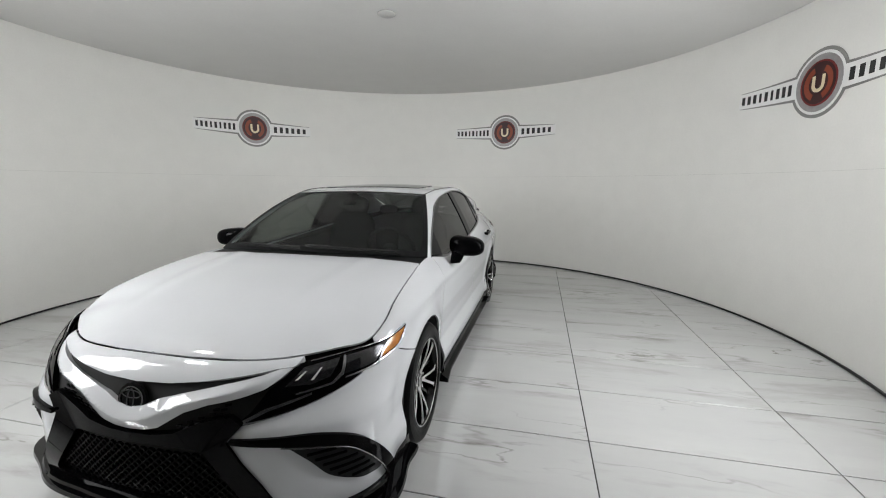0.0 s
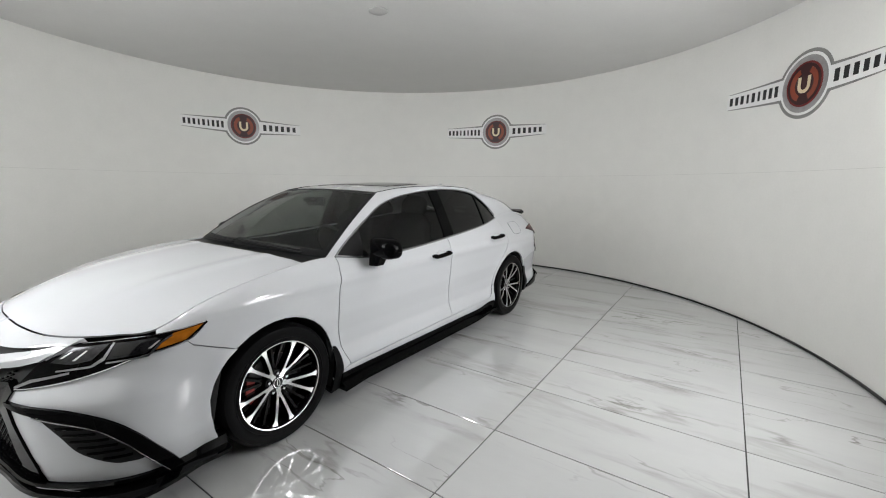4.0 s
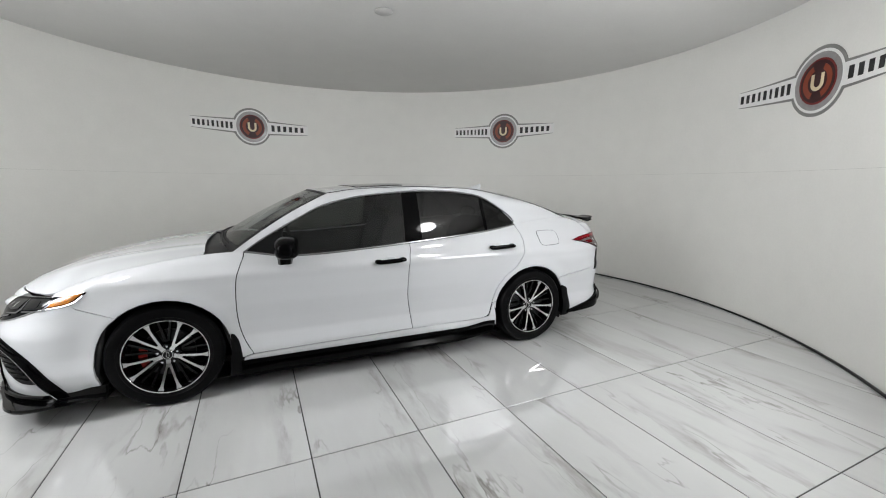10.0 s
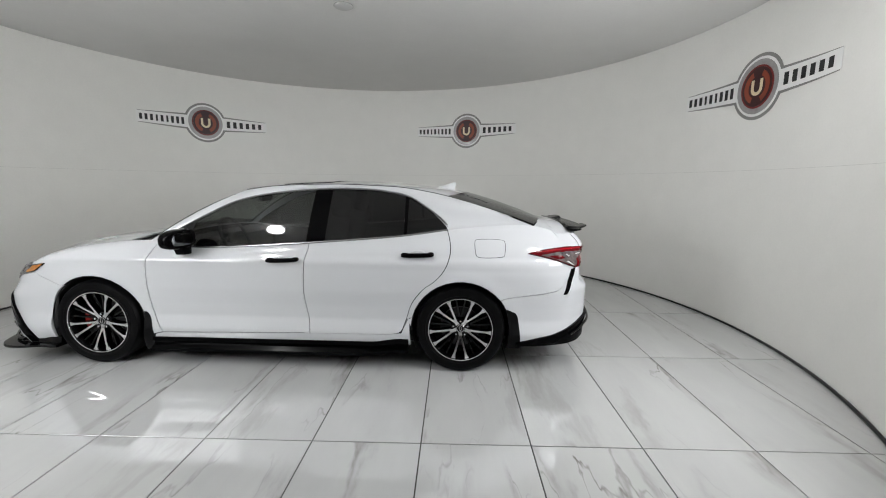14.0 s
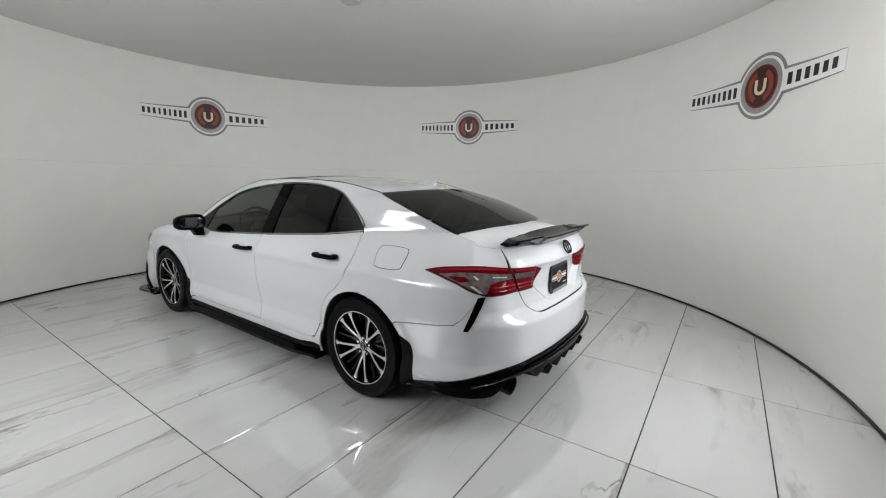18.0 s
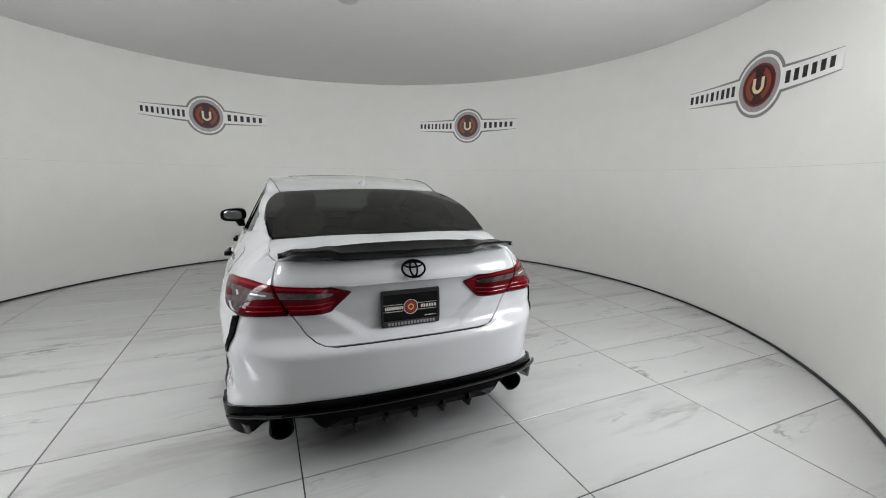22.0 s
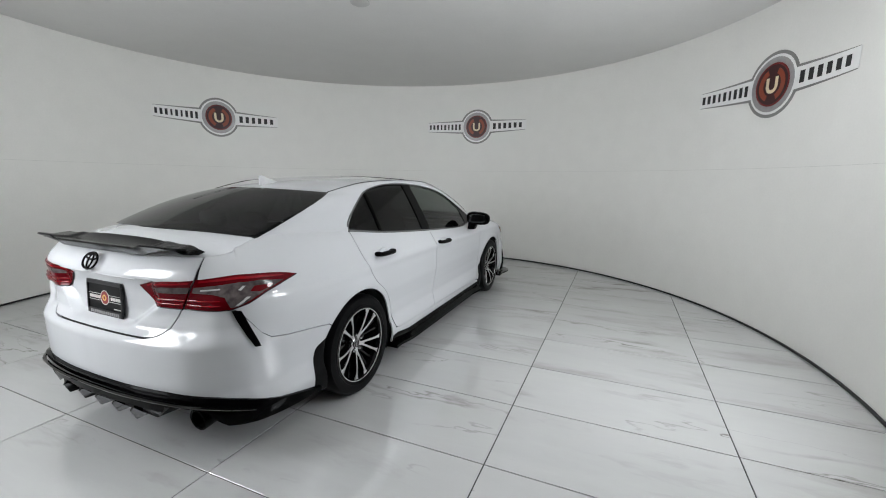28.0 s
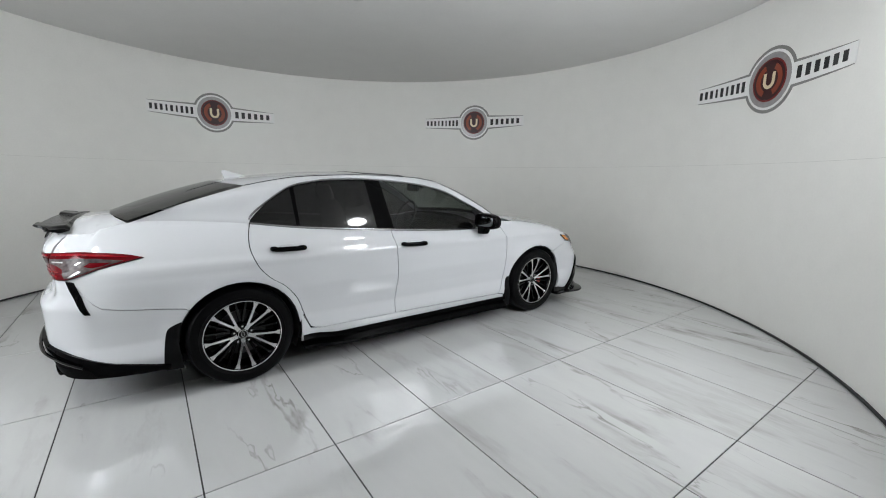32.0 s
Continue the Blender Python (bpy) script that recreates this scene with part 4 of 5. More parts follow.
    # chrome edge of the fog trim
    tube("fog_trim_edge", [nose_skin(0.02)(side * a, b) for a, b in curve(((0.605, 0.494), (0.813, 0.446), (0.91, 0.37), (0.984, 0.268), (1.05, 0.165)), 6)], 0.003, TRIM, car)

# roof, windscreen, rear glass
RIM = dense(((0.322, 0.578, 1.363), (0.08, 0.60, 1.395), (-0.3, 0.613, 1.411), (-0.55, 0.612, 1.41), (-0.9, 0.60, 1.394), (-1.1, 0.583, 1.366), (-1.29, 0.562, 1.327)), 12)
CROWN = dense(((0.40, 1.385), (0.084, 1.418), (-0.18, 1.434), (-0.44, 1.440), (-0.7, 1.436), (-0.975, 1.416), (-1.25, 1.385), (-1.45, 1.352)), 12)


def roof_place(a, b):
    """a: 0 front to 1 rear; b: -1 to 1 across."""
    xe, xc = 0.322 - 1.612 * a, 0.40 - 1.85 * a
    w = np.abs(b) ** 2
    x = xc + (xe - xc) * w
    y = b * np.interp(-xe, -RIM[:, 0], RIM[:, 1])
    ze, zc = np.interp(-xe, -RIM[:, 0], RIM[:, 2]), np.interp(-xc, -CROWN[:, 0], CROWN[:, 1])
    return np.array((x, y, zc + (ze - zc) * np.abs(b) ** 2.3))


def screen_place(a, b):
    """a: 0 bottom to 1 top; b: -1 to 1 across."""
    w = b * b
    x0, x1 = 1.13 - 0.13 * w, 0.40 - 0.078 * w
    y = b * (0.788 + (0.578 - 0.788) * a + 0.01 * 4 * a * (1 - a))
    z0, z1 = 1.0 - 0.028 * w, 1.385 - 0.022 * w
    return np.array((x0 + (x1 - x0) * a + 0.012 * 4 * a * (1 - a), y, z0 + (z1 - z0) * a + (0.016 + 0.012 * w) * 4 * a * (1 - a)))


def rear_place(a, b):
    w = b * b
    x0, x1 = -1.45 + 0.16 * w, -2.105 + 0.12 * w
    y = b * (0.562 + (0.622 - 0.562) * a + bow(a))
    z0, z1 = 1.352 - 0.025 * w, 1.132 - 0.02 * w
    return np.array((x0 + (x1 - x0) * a, y, z0 + (z1 - z0) * a + 0.014 * 4 * a * (1 - a)))


def rect(a0, b0, a1, b1, n=9):
    return [(a0 + (a1 - a0) * k / n, b0) for k in range(n)] + [(a1, b0 + (b1 - b0) * k / n) for k in range(n)] + \
        [(a1 + (a0 - a1) * k / n, b1) for k in range(n)] + [(a0, b1 + (b0 - b1) * k / n) for k in range(n)]


panel("roof", rect(0, -1, 1, 1), roof_place, PAINT, car, "", 0.015, (0.03, 0.06), flip=True)
up = lambda f, h: (lambda a, b: f(a, b) + np.array((0.0 * a, 0.0 * a, h + 0.0 * a)))
sun = panel("sunroof", rect(0.17, -0.74, 0.40, 0.74), up(roof_place, 0.004), GLOSS, car, "dark glass sunroof panel", 0.012, (0.03, 0.06), flip=True)
screen = panel("windscreen", rect(0.0, -1, 1, 1), screen_place, SCREEN, car, "clear windscreen", 0.004, (0.04, 0.06), flip=True)
for side in (1, -1):
    rows = [[tuple(up(screen_place, 0.002)(a, side * b)) for b in (1.0, 0.955)] for a in np.linspace(0, 1, 16)]
    sweep("screen_border", rows, SATIN, screen, close=False)
rows = [[tuple(up(screen_place, 0.002)(a, b)) for a in (0.965, 1.0)] for b in np.linspace(-1, 1, 24)]
sweep("screen_border", rows, SATIN, screen, close=False)
rows = [[tuple(up(screen_place, 0.002)(a, b)) for a in (0.0, 0.07)] for b in np.linspace(-1, 1, 24)]
sweep("screen_border", rows, SATIN, screen, close=False)
panel("rear_glass", rect(0.004, -1, 0.985, 1), up(rear_place, 0.001), TINT_REAR, car, "dark tinted rear window", 0.004, (0.04, 0.06), flip=True)

# bonnet and boot lid: between the upper edges of the skin
EDGE3 = np.array([skin(s, z) for s, z in zip(ARC, TOP[:, 0])])
NOSE = EDGE3[EDGE3[:, 0] > 0.9]
TAILE = EDGE3[EDGE3[:, 0] < -1.6][::-1]
HOOD_X = (1.0, 1.3, 1.55, 1.8, 2.0, 2.14, 2.235, 2.285)
HOOD_Z = (1.0, 0.99, 0.966, 0.932, 0.889, 0.842, 0.803, 0.77)
HOODC = dense(tuple(zip(HOOD_X, HOOD_Z)), 10)


def hood_place(a, b, lift=0.0):
    ye = np.maximum(np.interp(a, NOSE[:, 0], NOSE[:, 1]), 0.02)
    ze = np.interp(a, NOSE[:, 0], NOSE[:, 2])
    zc = np.maximum(np.interp(a, HOODC[:, 0], HOODC[:, 1]), ze)
    t = np.clip(np.abs(b) / ye, 0, 1)
    ridge = 0.006 * np.exp(-((np.abs(b) - 0.42 - 0.06 * (1.9 - a)) / 0.06) ** 2) * ramp((2.15 - a) / 0.5)
    return np.array((a, b, zc + (ze - zc) * t ** 2.6 + ridge * (1 - t ** 4) + lift))


hood_half = [(2.278 if y == 0 else float(x), float(y)) for x, y, z in [(2.278, 0, 0)] + [tuple(p) for p in NOSE[::-1][1:] if p[0] > 1.17]]
hood_half = [(x - 0.005, max(0, y - 0.006)) for x, y in hood_half]
rear_edge = [(1.205 - 0.045 * (y / 0.79) ** 2, y) for y in np.linspace(0.78, 0, 9)]
hh = hood_half + rear_edge[1:]
whole = hh + [(x, -y) for x, y in hh[::-1] if y > 1e-6]
panel("hood", whole, hood_place, PAINT, car, "", 0.012, (0.03, 0.04))
rows = []
for y in np.linspace(-0.8, 0.8, 25):
    p = screen_place(0.04, y / 0.8)
    rows.append([tuple(p - np.array((0, 0, 0.02))), (1.215 - 0.045 * (y / 0.79) ** 2, y, float(hood_place(1.215 - 0.045 * (y / 0.79) ** 2, y)[2]) - 0.022)])
sweep("cowl", rows, SATIN, car, "black plastic cowl", close=False)
# wipers
for y0, y1, dz in ((0.62, -0.02, 0.0), (-0.05, -0.62, 0.0)):
    pts = []
    for t in np.linspace(0, 1, 10):
        y = y0 + (y1 - y0) * t
        p = screen_place(0.015 + 0.03 * t, y / 0.78)
        pts.append((p[0] + 0.012, p[1], p[2] + 0.010))
    tube("wiper", pts, 0.006, SATIN, car, "black windscreen wiper")
    tube("wiper_blade", [(q[0] - 0.02, q[1] * 0.96 - 0.02, q[2] + 0.012) for q in pts], 0.005, RUBBER, car)

DECK_X = (-2.37, -2.33, -2.25, -2.15, -2.05)
DECK_Z = (1.05, 1.082, 1.11, 1.125, 1.135)


def deck_place(a, b, lift=0.0):
    ye = np.maximum(np.interp(a, TAILE[::-1][:, 0], TAILE[::-1][:, 1]), 0.02)
    ze = np.interp(a, TAILE[::-1][:, 0], TAILE[::-1][:, 2])
    zc = np.maximum(np.interp(a, DECK_X, DECK_Z), ze)
    t = np.clip(np.abs(b) / ye, 0, 1)
    return np.array((a, b, zc + (ze - zc) * t ** 3 + lift))


dk = [(float(p[0]) + 0.003, float(p[1]) - 0.003) for p in EDGE3 if p[0] < -1.99]
dk = [(dk[0][0], 0.0)] + [q for q in dk[1:] if q[1] > 0]
fe = [(-2.095 + 0.115 * (y / 0.62) ** 2, y) for y in np.linspace(0.61, 0, 8)]
half = dk + fe
panel("boot_lid", half + [(x, -y) for x, y in half[::-1] if y > 1e-6], deck_place, PAINT, car, "", 0.012, (0.03, 0.05), flip=False)
lid = [(0.0, 0.664 + GAP), (0.2, 0.663 + GAP), (0.378, 0.661 + GAP), (0.43, 0.668), (0.470, 0.684), (0.515, 0.716), (0.575, 0.804), (0.66, 0.94)] + \
    [(0.676 - 0.002, float(np.interp(0.676, ARC, TOP[:, 0])))] + [(s, float(np.interp(s, ARC, TOP[:, 0]))) for s in np.linspace(0.6, 0, 10)]
hl = lid[1:-1]
panel("boot_lid_face", [(0.0, lid[0][1])] + hl + [(0.0, 1.05)] + [(-a, b) for a, b in hl[::-1]], tail_skin(), PAINT, car, "", 0.012, (0.02, 0.006), flip=True)
tube("lid_crease", [tail_skin(-0.001)(a, 0.944 - 0.012 * abs(a)) for a in np.linspace(-0.33, 0.33, 30)], 0.0035, PAINT, car)
# rear bumper
low = [(0.0, 0.412), (0.3, 0.408), (0.5, 0.405), (0.627, 0.397), (0.75, 0.382), (0.879, 0.357), (1.0, 0.322), (1.133, 0.284), (1.25, 0.255), (1.325, 0.24)]
ar = [(float(s_at(x)), z) for x, z in arch(-1.4125, 0.24, 0.57, n=30) if x < -1.6 and z < 0.575]
high = [(1.43, 0.582 - GAP), (1.123, 0.622 - GAP), (1.03, 0.64 - GAP), (0.985, 0.672), (0.895, 0.78), (0.86, 0.805), (0.60, 0.811), (0.58, 0.80), (0.519, 0.712), (0.473, 0.680), (0.432, 0.664), (0.378, 0.6565), (0.2, 0.6585), (0.0, 0.6595)]
half = low[1:] + ar + high[:-1]
panel("rear_bumper", [low[0]] + half + [high[-1]] + [(-a, b) for a, b in half[::-1]], tail_skin(), PAINT, car, "", 0.03, (0.035, 0.010), flip=True)
# diffuser skirt
under = [(1.325, 0.222), (1.2, 0.222), (1.10, 0.225), (0.95, 0.232), (0.85, 0.238), (0.80, 0.246), (0.76, 0.275), (0.72, 0.315), (0.68, 0.335), (0.55, 0.342), (0.50, 0.335), (0.47, 0.29), (0.44, 0.268), (0.40, 0.285), (0.36, 0.31), (0.2, 0.312)]
upper = [(a, b + 0.004) for a, b in low]
half = upper[1:] + under
panel("rear_diffuser", [upper[0]] + half + [(0.0, 0.312)] + [(-a, b) for a, b in half[::-1]], tail_skin(0.02), GLOSS, car, "gloss black finned rear diffuser", 0.05, (0.035, 0.02), flip=True)
tube("diffuser_lip", [tail_skin(0.034)(a, float(np.interp(abs(a), [q[0] for q in low], [q[1] for q in low])) - 0.035 * (abs(a) < 1.0)) for a in np.linspace(-0.92, 0.92, 80)], 0.009, LACQUER, car)
rows = [[(x, y, z) for x, z in ((-2.25, 0.30), (-2.44, 0.315), (-2.44, 0.258), (-2.2, 0.235))] for y in np.linspace(-0.42, 0.42, 9)]
sweep("diffuser_tray", rows, SATIN, car)
for y in (-0.30, -0.15, 0.0, 0.15, 0.30):
    bm = bmesh.new()
    vs = [bm.verts.new((x, y + w, z)) for w in (-0.006, 0.006) for x, z in ((-2.2, 0.28), (-2.47, 0.320), (-2.492, 0.29), (-2.47, 0.238), (-2.3, 0.225), (-2.2, 0.23))]
    bm.faces.new(vs[:6])
    bm.faces.new(vs[6:][::-1])
    for k in range(6):
        bm.faces.new((vs[k], vs[(k + 1) % 6], vs[6 + (k + 1) % 6], vs[6 + k]))
    part("diffuser_fin", bm, LACQUER, car, "gloss black diffuser fin")
for side in (1, -1):
    ex = lathe("exhaust_tip", [(0.056, -0.10), (0.056, 0.10), (0.051, 0.104), (0.045, 0.10), (0.043, 0.0), (0.0005, 0.0), (0.0005, -0.02), (0.05, -0.1)], GLOSS, car, "black exhaust tip", 32)
    ex.matrix_basis = pose(-2.28, side * 0.63, 0.276, 0, 0, 90) @ pose(0, 0, 0, -6)

# front: nose panel, v-shaped bar, grilles, lip
top_nose = [(e, float(np.interp(END - e, ARC, TOP[:, 0]))) for e in np.linspace(0, 0.705, 16)]
slit = [(0.66, 0.744), (0.59, 0.742), (0.573, 0.741), (0.43, 0.726), (0.296, 0.710), (0.154, 0.697), (0.0, 0.692)]
half = top_nose[1:] + slit[:-1]
panel("nose_panel", [top_nose[0]] + half + [slit[-1]] + [(-a, b) for a, b in half[::-1]], nose_skin(), PAINT, car, "", 0.03, (0.03, 0.015))
bar_t = [(0.0, 0.605), (0.06, 0.615), (0.133, 0.648), (0.237, 0.674), (0.39, 0.706), (0.53, 0.728), (0.60, 0.742)]
bar_b = [(0.655, 0.741), (0.60, 0.712), (0.546, 0.685), (0.464, 0.663), (0.335, 0.637), (0.24, 0.606), (0.18, 0.570), (0.13, 0.540), (0.07, 0.525), (0.0, 0.522)]


def bar_place(a, b):
    lo = np.interp(np.abs(a), [q[0] for q in bar_b[::-1]], [q[1] for q in bar_b[::-1]])
    hi = np.interp(np.abs(a), [q[0] for q in bar_t], [q[1] for q in bar_t])
    t = np.clip((b - lo) / np.maximum(hi - lo, 0.004), 0, 1)
    rise = 0.2 + 0.8 * np.minimum(t / 0.52, (1 - t) / 0.48)
    return nose_skin(0.0)(a, b) + np.array((0.030 * rise * ramp((0.64 - np.abs(a)) / 0.3), 0 * a, 0 * a))


half = bar_t[1:] + bar_b[:-1]
panel("grille_bar", [bar_t[0]] + half + [bar_b[-1]] + [(-a, b) for a, b in half[::-1]], bar_place, PAINT, car, "white v-shaped grille bar", 0.03, (0.02, 0.006), flip=False)
back = [(0.70, 0.755), (0.60, 0.75), (0.3, 0.72), (0.0, 0.70)]
half = [(0.5, 0.19), (0.575, 0.19), (0.575, 0.26), (0.53, 0.34), (0.462, 0.428), (0.41, 0.51), (0.47, 0.58), (0.60, 0.70)] + back[:-1]
panel("grille_backing", [(0.0, 0.19)] + half + [back[-1]] + [(-a, b) for a, b in half[::-1]], nose_skin(-0.035), BLACK, car, "", 0.004, (0.05, 0.05))


def frame_strip(name, outer, inner, lift, label):
    rows = [[nose_skin(lift - 0.03)(a, b), nose_skin(lift)(a, b), nose_skin(lift - 0.004)(c, d), nose_skin(lift - 0.04)(c, d)] for (a, b), (c, d) in zip(outer, inner)]
    sweep(name, rows, GLOSS, car, label)


hexo = [(0.0, 0.508), (0.10, 0.511), (0.2, 0.528), (0.27, 0.560), (0.36, 0.59), (0.425, 0.60), (0.47, 0.572), (0.412, 0.51), (0.462, 0.428), (0.53, 0.34), (0.578, 0.26), (0.585, 0.2), (0.57, 0.185), (0.3, 0.185), (0.0, 0.185)]
hexi = [(0.0, 0.468), (0.10, 0.469), (0.2, 0.470), (0.24, 0.470), (0.27, 0.468), (0.29, 0.465), (0.305, 0.457), (0.318, 0.445), (0.365, 0.388), (0.405, 0.338), (0.448, 0.285), (0.475, 0.25), (0.465, 0.235), (0.3, 0.225), (0.0, 0.222)]
for side in (1, -1):
    frame_strip("grille_frame", [(a * side, b) for a, b in hexo], [(a * side, b) for a, b in hexi], 0.012, "gloss black grille surround")
    # small mesh beside the bar
    for i in range(9):
        for j in range(6):
            e, z = 0.15 + 0.03 * i + 0.015 * (j % 2), 0.545 + 0.017 * j
            if z < 0.53 + (e - 0.15) * 0.40 and z > 0.505 + max(0, e - 0.2) * 0.3:
                p0, p1 = nose_skin(-0.012)(side * (e - 0.011), z), nose_skin(-0.012)(side * (e + 0.011), z + 0.004)
                tube("grille_rib", [p0, p1], 0.0045, GLOSS, car)


def net(name, inside, e0, e1, z0, z1, cell, lift, parent):
    """A honeycomb of thin bars."""
    verts, faces = [], []
    def strut(p, q):
        d = (q - p)
        n = np.array((-d[1], d[0])) / max(np.linalg.norm(d), 1e-9) * 0.0022
        k = len(verts)
        for r in (p + n, q + n, q - n, p - n):
            verts.append(nose_skin(lift)(r[0], r[1]))
        for r in (p + n * 1.6, q + n * 1.6, q - n * 1.6, p - n * 1.6):
            verts.append(nose_skin(lift - 0.016)(r[0], r[1]))
        faces.extend([[k, k + 3, k + 2, k + 1], [k, k + 1, k + 5, k + 4], [k + 2, k + 3, k + 7, k + 6]])
    rows = int((z1 - z0) / (cell * 0.75)) + 1
    for j in range(rows):
        for i in range(int((e1 - e0) / cell / 1.5) + 1):
            c = np.array((e0 + i * cell * 1.5 + (j % 2) * cell * 0.75, z0 + j * cell * 0.62))
            corners = [c + np.array((cell * math.cos(a) * 0.62, cell * math.sin(a) * 0.5)) for a in np.radians((0, 60, 120, 180))]
            for k in range(3):
                if inside(corners[k]) and inside(corners[k + 1]):
                    strut(corners[k], corners[k + 1])
            if inside(corners[0]) and inside(corners[0] + np.array((cell * 0.26, 0))):
                strut(corners[0], corners[0] + np.array((cell * 0.3, 0)))
    return put(name, verts, faces, MESH, parent, "black honeycomb grille", smooth=False)


net("lower_grille", lambda p: 0.225 < p[1] < 0.475 and abs(p[0]) < 0.345 + (0.452 - min(p[1], 0.452)) * 0.72, -0.52, 0.52, 0.225, 0.475, 0.026, -0.012, car)
# emblem on the nose
em = lathe("front_emblem", [(0.0005, 0.0), (0.085, 0.0), (0.09, 0.006), (0.085, 0.014), (0.0005, 0.02)], GLOSS, car, "dark glass round emblem with a chrome ring", 40)
em.matrix_basis = pose(2.372, 0, 0.626, 0, 0, -90) @ pose(0, 0, 0, 14) @ Matrix.Diagonal((0.80, 1, 0.70, 1))


def ring_mesh(name, rx, rz, w, parent, material, y=0.0, dx=0.0, dz=0.0, n=40):
    rows = []
    for k in range(n + 1):
        a = 2 * math.pi * k / n
        c, s = math.cos(a), math.sin(a)
        rows.append([(dx + (rx + d) * c, y + h, dz + (rz + d) * s) for d, h in ((-w, 0), (-w * 0.6, w), (w * 0.6, w), (w, 0))])
    return sweep(name, rows, material, parent)


ring_mesh("emblem_ring", 0.068, 0.066, 0.003, em, DARKMETAL, 0.017)
ring_mesh("emblem_ring", 0.02, 0.055, 0.003, em, DARKMETAL, 0.019)
ring_mesh("emblem_ring", 0.055, 0.02, 0.003, em, DARKMETAL, 0.018, 0, 0.028)
# splitter lip
rows = []
for a in np.linspace(-1.30, 1.30, 90):
    f = 0.035 + 0.02 * ramp((abs(a) - 0.95) / 0.15) + 0.075 * math.exp(-((abs(a) - 0.92) / 0.15) ** 2)
    hi = 0.19 + 0.02 * ramp((abs(a) - 1.12) / 0.12)
    ground = 0.128 + 0.012 * ramp((abs(a) - 0.9) / 0.2)
    rows.append([nose_skin(o)(a, 0.2) * np.array((1, 1, 0)) + np.array((0, 0, z)) for o, z in ((-0.06, hi), (0.004, hi), (0.012, 0.165), (f, 0.158), (f + 0.004, 0.142), (f - 0.005, ground), (-0.10, ground))])
sweep("front_lip", rows, LACQUER, car, "gloss black front splitter lip")
tube("lip_edge", [nose_skin(0.02)(a, 0.2) * np.array((1, 1, 0)) + np.array((0, 0, 0.185)) for a in np.linspace(-1.0, 1.0, 60)], 0.012, LACQUER, car)

# boot spoiler
rows = []
for y in np.linspace(-0.605, 0.605, 70):
    w = abs(y)
    rise = 0.015 * ramp((w - 0.33) / 0.06) * (1 - 0.45 * ramp((w - 0.52) / 0.08))
    back_x = -2.425 + 0.02 * (w / 0.6) ** 2 + 0.06 * ramp((w - 0.54) / 0.06)
    zb = 1.084 + rise - 0.008 * ramp((w - 0.55) / 0.05)
    base = float(deck_place(-2.28, min(w, 0.60))[2])
    tip = ramp((w - 0.38) / 0.15)
    fat = 1 - 0.8 * tip
    base = base * (1 - tip) + (zb - 0.020) * tip
    rows.append([(x, y, z) for x, z in ((-2.25, base + 0.004), (-2.27, base + 0.014 + rise * 0.5), (-2.34, zb - 0.004), (back_x, zb + 0.010), (back_x - 0.005, zb + 0.003), (back_x + 0.03 * fat, zb + 0.002 - 0.034 * fat), (-2.36, zb - 0.006 - 0.03 * fat), (-2.29, base - 0.006))])
sweep("boot_spoiler", rows, CARBON, car, "black carbon-patterned boot spoiler")
# rear emblem
rb = ring_mesh("rear_emblem", 0.058, 0.043, 0.0055, car, GLOSS)
ring_mesh("emblem_ring", 0.018, 0.037, 0.005, rb, GLOSS)
ring_mesh("emblem_ring", 0.045, 0.013, 0.005, rb, GLOSS, 0, 0, 0.02)
tagged(rb, "gloss black oval emblem")
q = skin(0.0, 0.995)
rb.matrix_basis = pose(float(q[0]) - 0.015, 0, 1.002, 0, 0, 90) @ pose(0, 0, 0, 27)
# dealer plate
plate = block("dealer_plate", -0.1525, 0.1525, -0.004, 0.004, -0.078, 0.078, SATIN, car, "black dealer plate with a dark metal frame and small print", 0.003)
plate.matrix_basis = pose(-2.388, 0, 0.798, 0, 0, 90) @ pose(0, 0, 0, 3)
for z, h, w in ((0.079, 0.011, 0.152), (-0.079, 0.014, 0.152)):
    block("plate_frame", -w, w, -0.001, 0.010, z - h, z + h, DARKMETAL, plate, "", 0.003)
for x in (-0.148, 0.148):
    block("plate_frame", x - 0.006, x + 0.006, -0.001, 0.010, -0.07, 0.07, DARKMETAL, plate, "", 0.002)
for x0, n in ((-0.135, 6), (0.042, 9)):
    for k in range(n):
        w = 0.0105 if n == 9 else 0.0145
        block("print_bar", x0 + k * w, x0 + k * w + w * 0.66, 0.004, 0.0055, -0.009, 0.007, PRINT, plate, "", 0)
for k in range(15):
    block("print_bar", -0.125 + k * 0.0167, -0.125 + k * 0.0167 + 0.011, 0.0095, 0.0112, -0.087, -0.071, FAINT, plate, "", 0)
for k in range(9):
    block("print_bar", -0.135 + k * 0.007, -0.135 + k * 0.007 + 0.005, 0.004, 0.0052, -0.054, -0.049, PRINT, plate, "", 0)
for z in (0.016, -0.018):
    for x0, x1 in ((-0.14, -0.035), (0.035, 0.14)):
        block("print_bar", x0, x1, 0.004, 0.0052, z - 0.001, z + 0.001, PRINT, plate, "", 0)
disc = lathe("plate_emblem", [(0.0005, 0.004), (0.032, 0.004), (0.032, 0.0055), (0.0005, 0.006)], EMBLEM_RED, plate, "", 32)
ring_mesh("emblem_ring", 0.036, 0.036, 0.002, plate, PRINT, 0.004)
ring_mesh("emblem_ring", 0.013, 0.013, 0.003, plate, GOLD, 0.005)
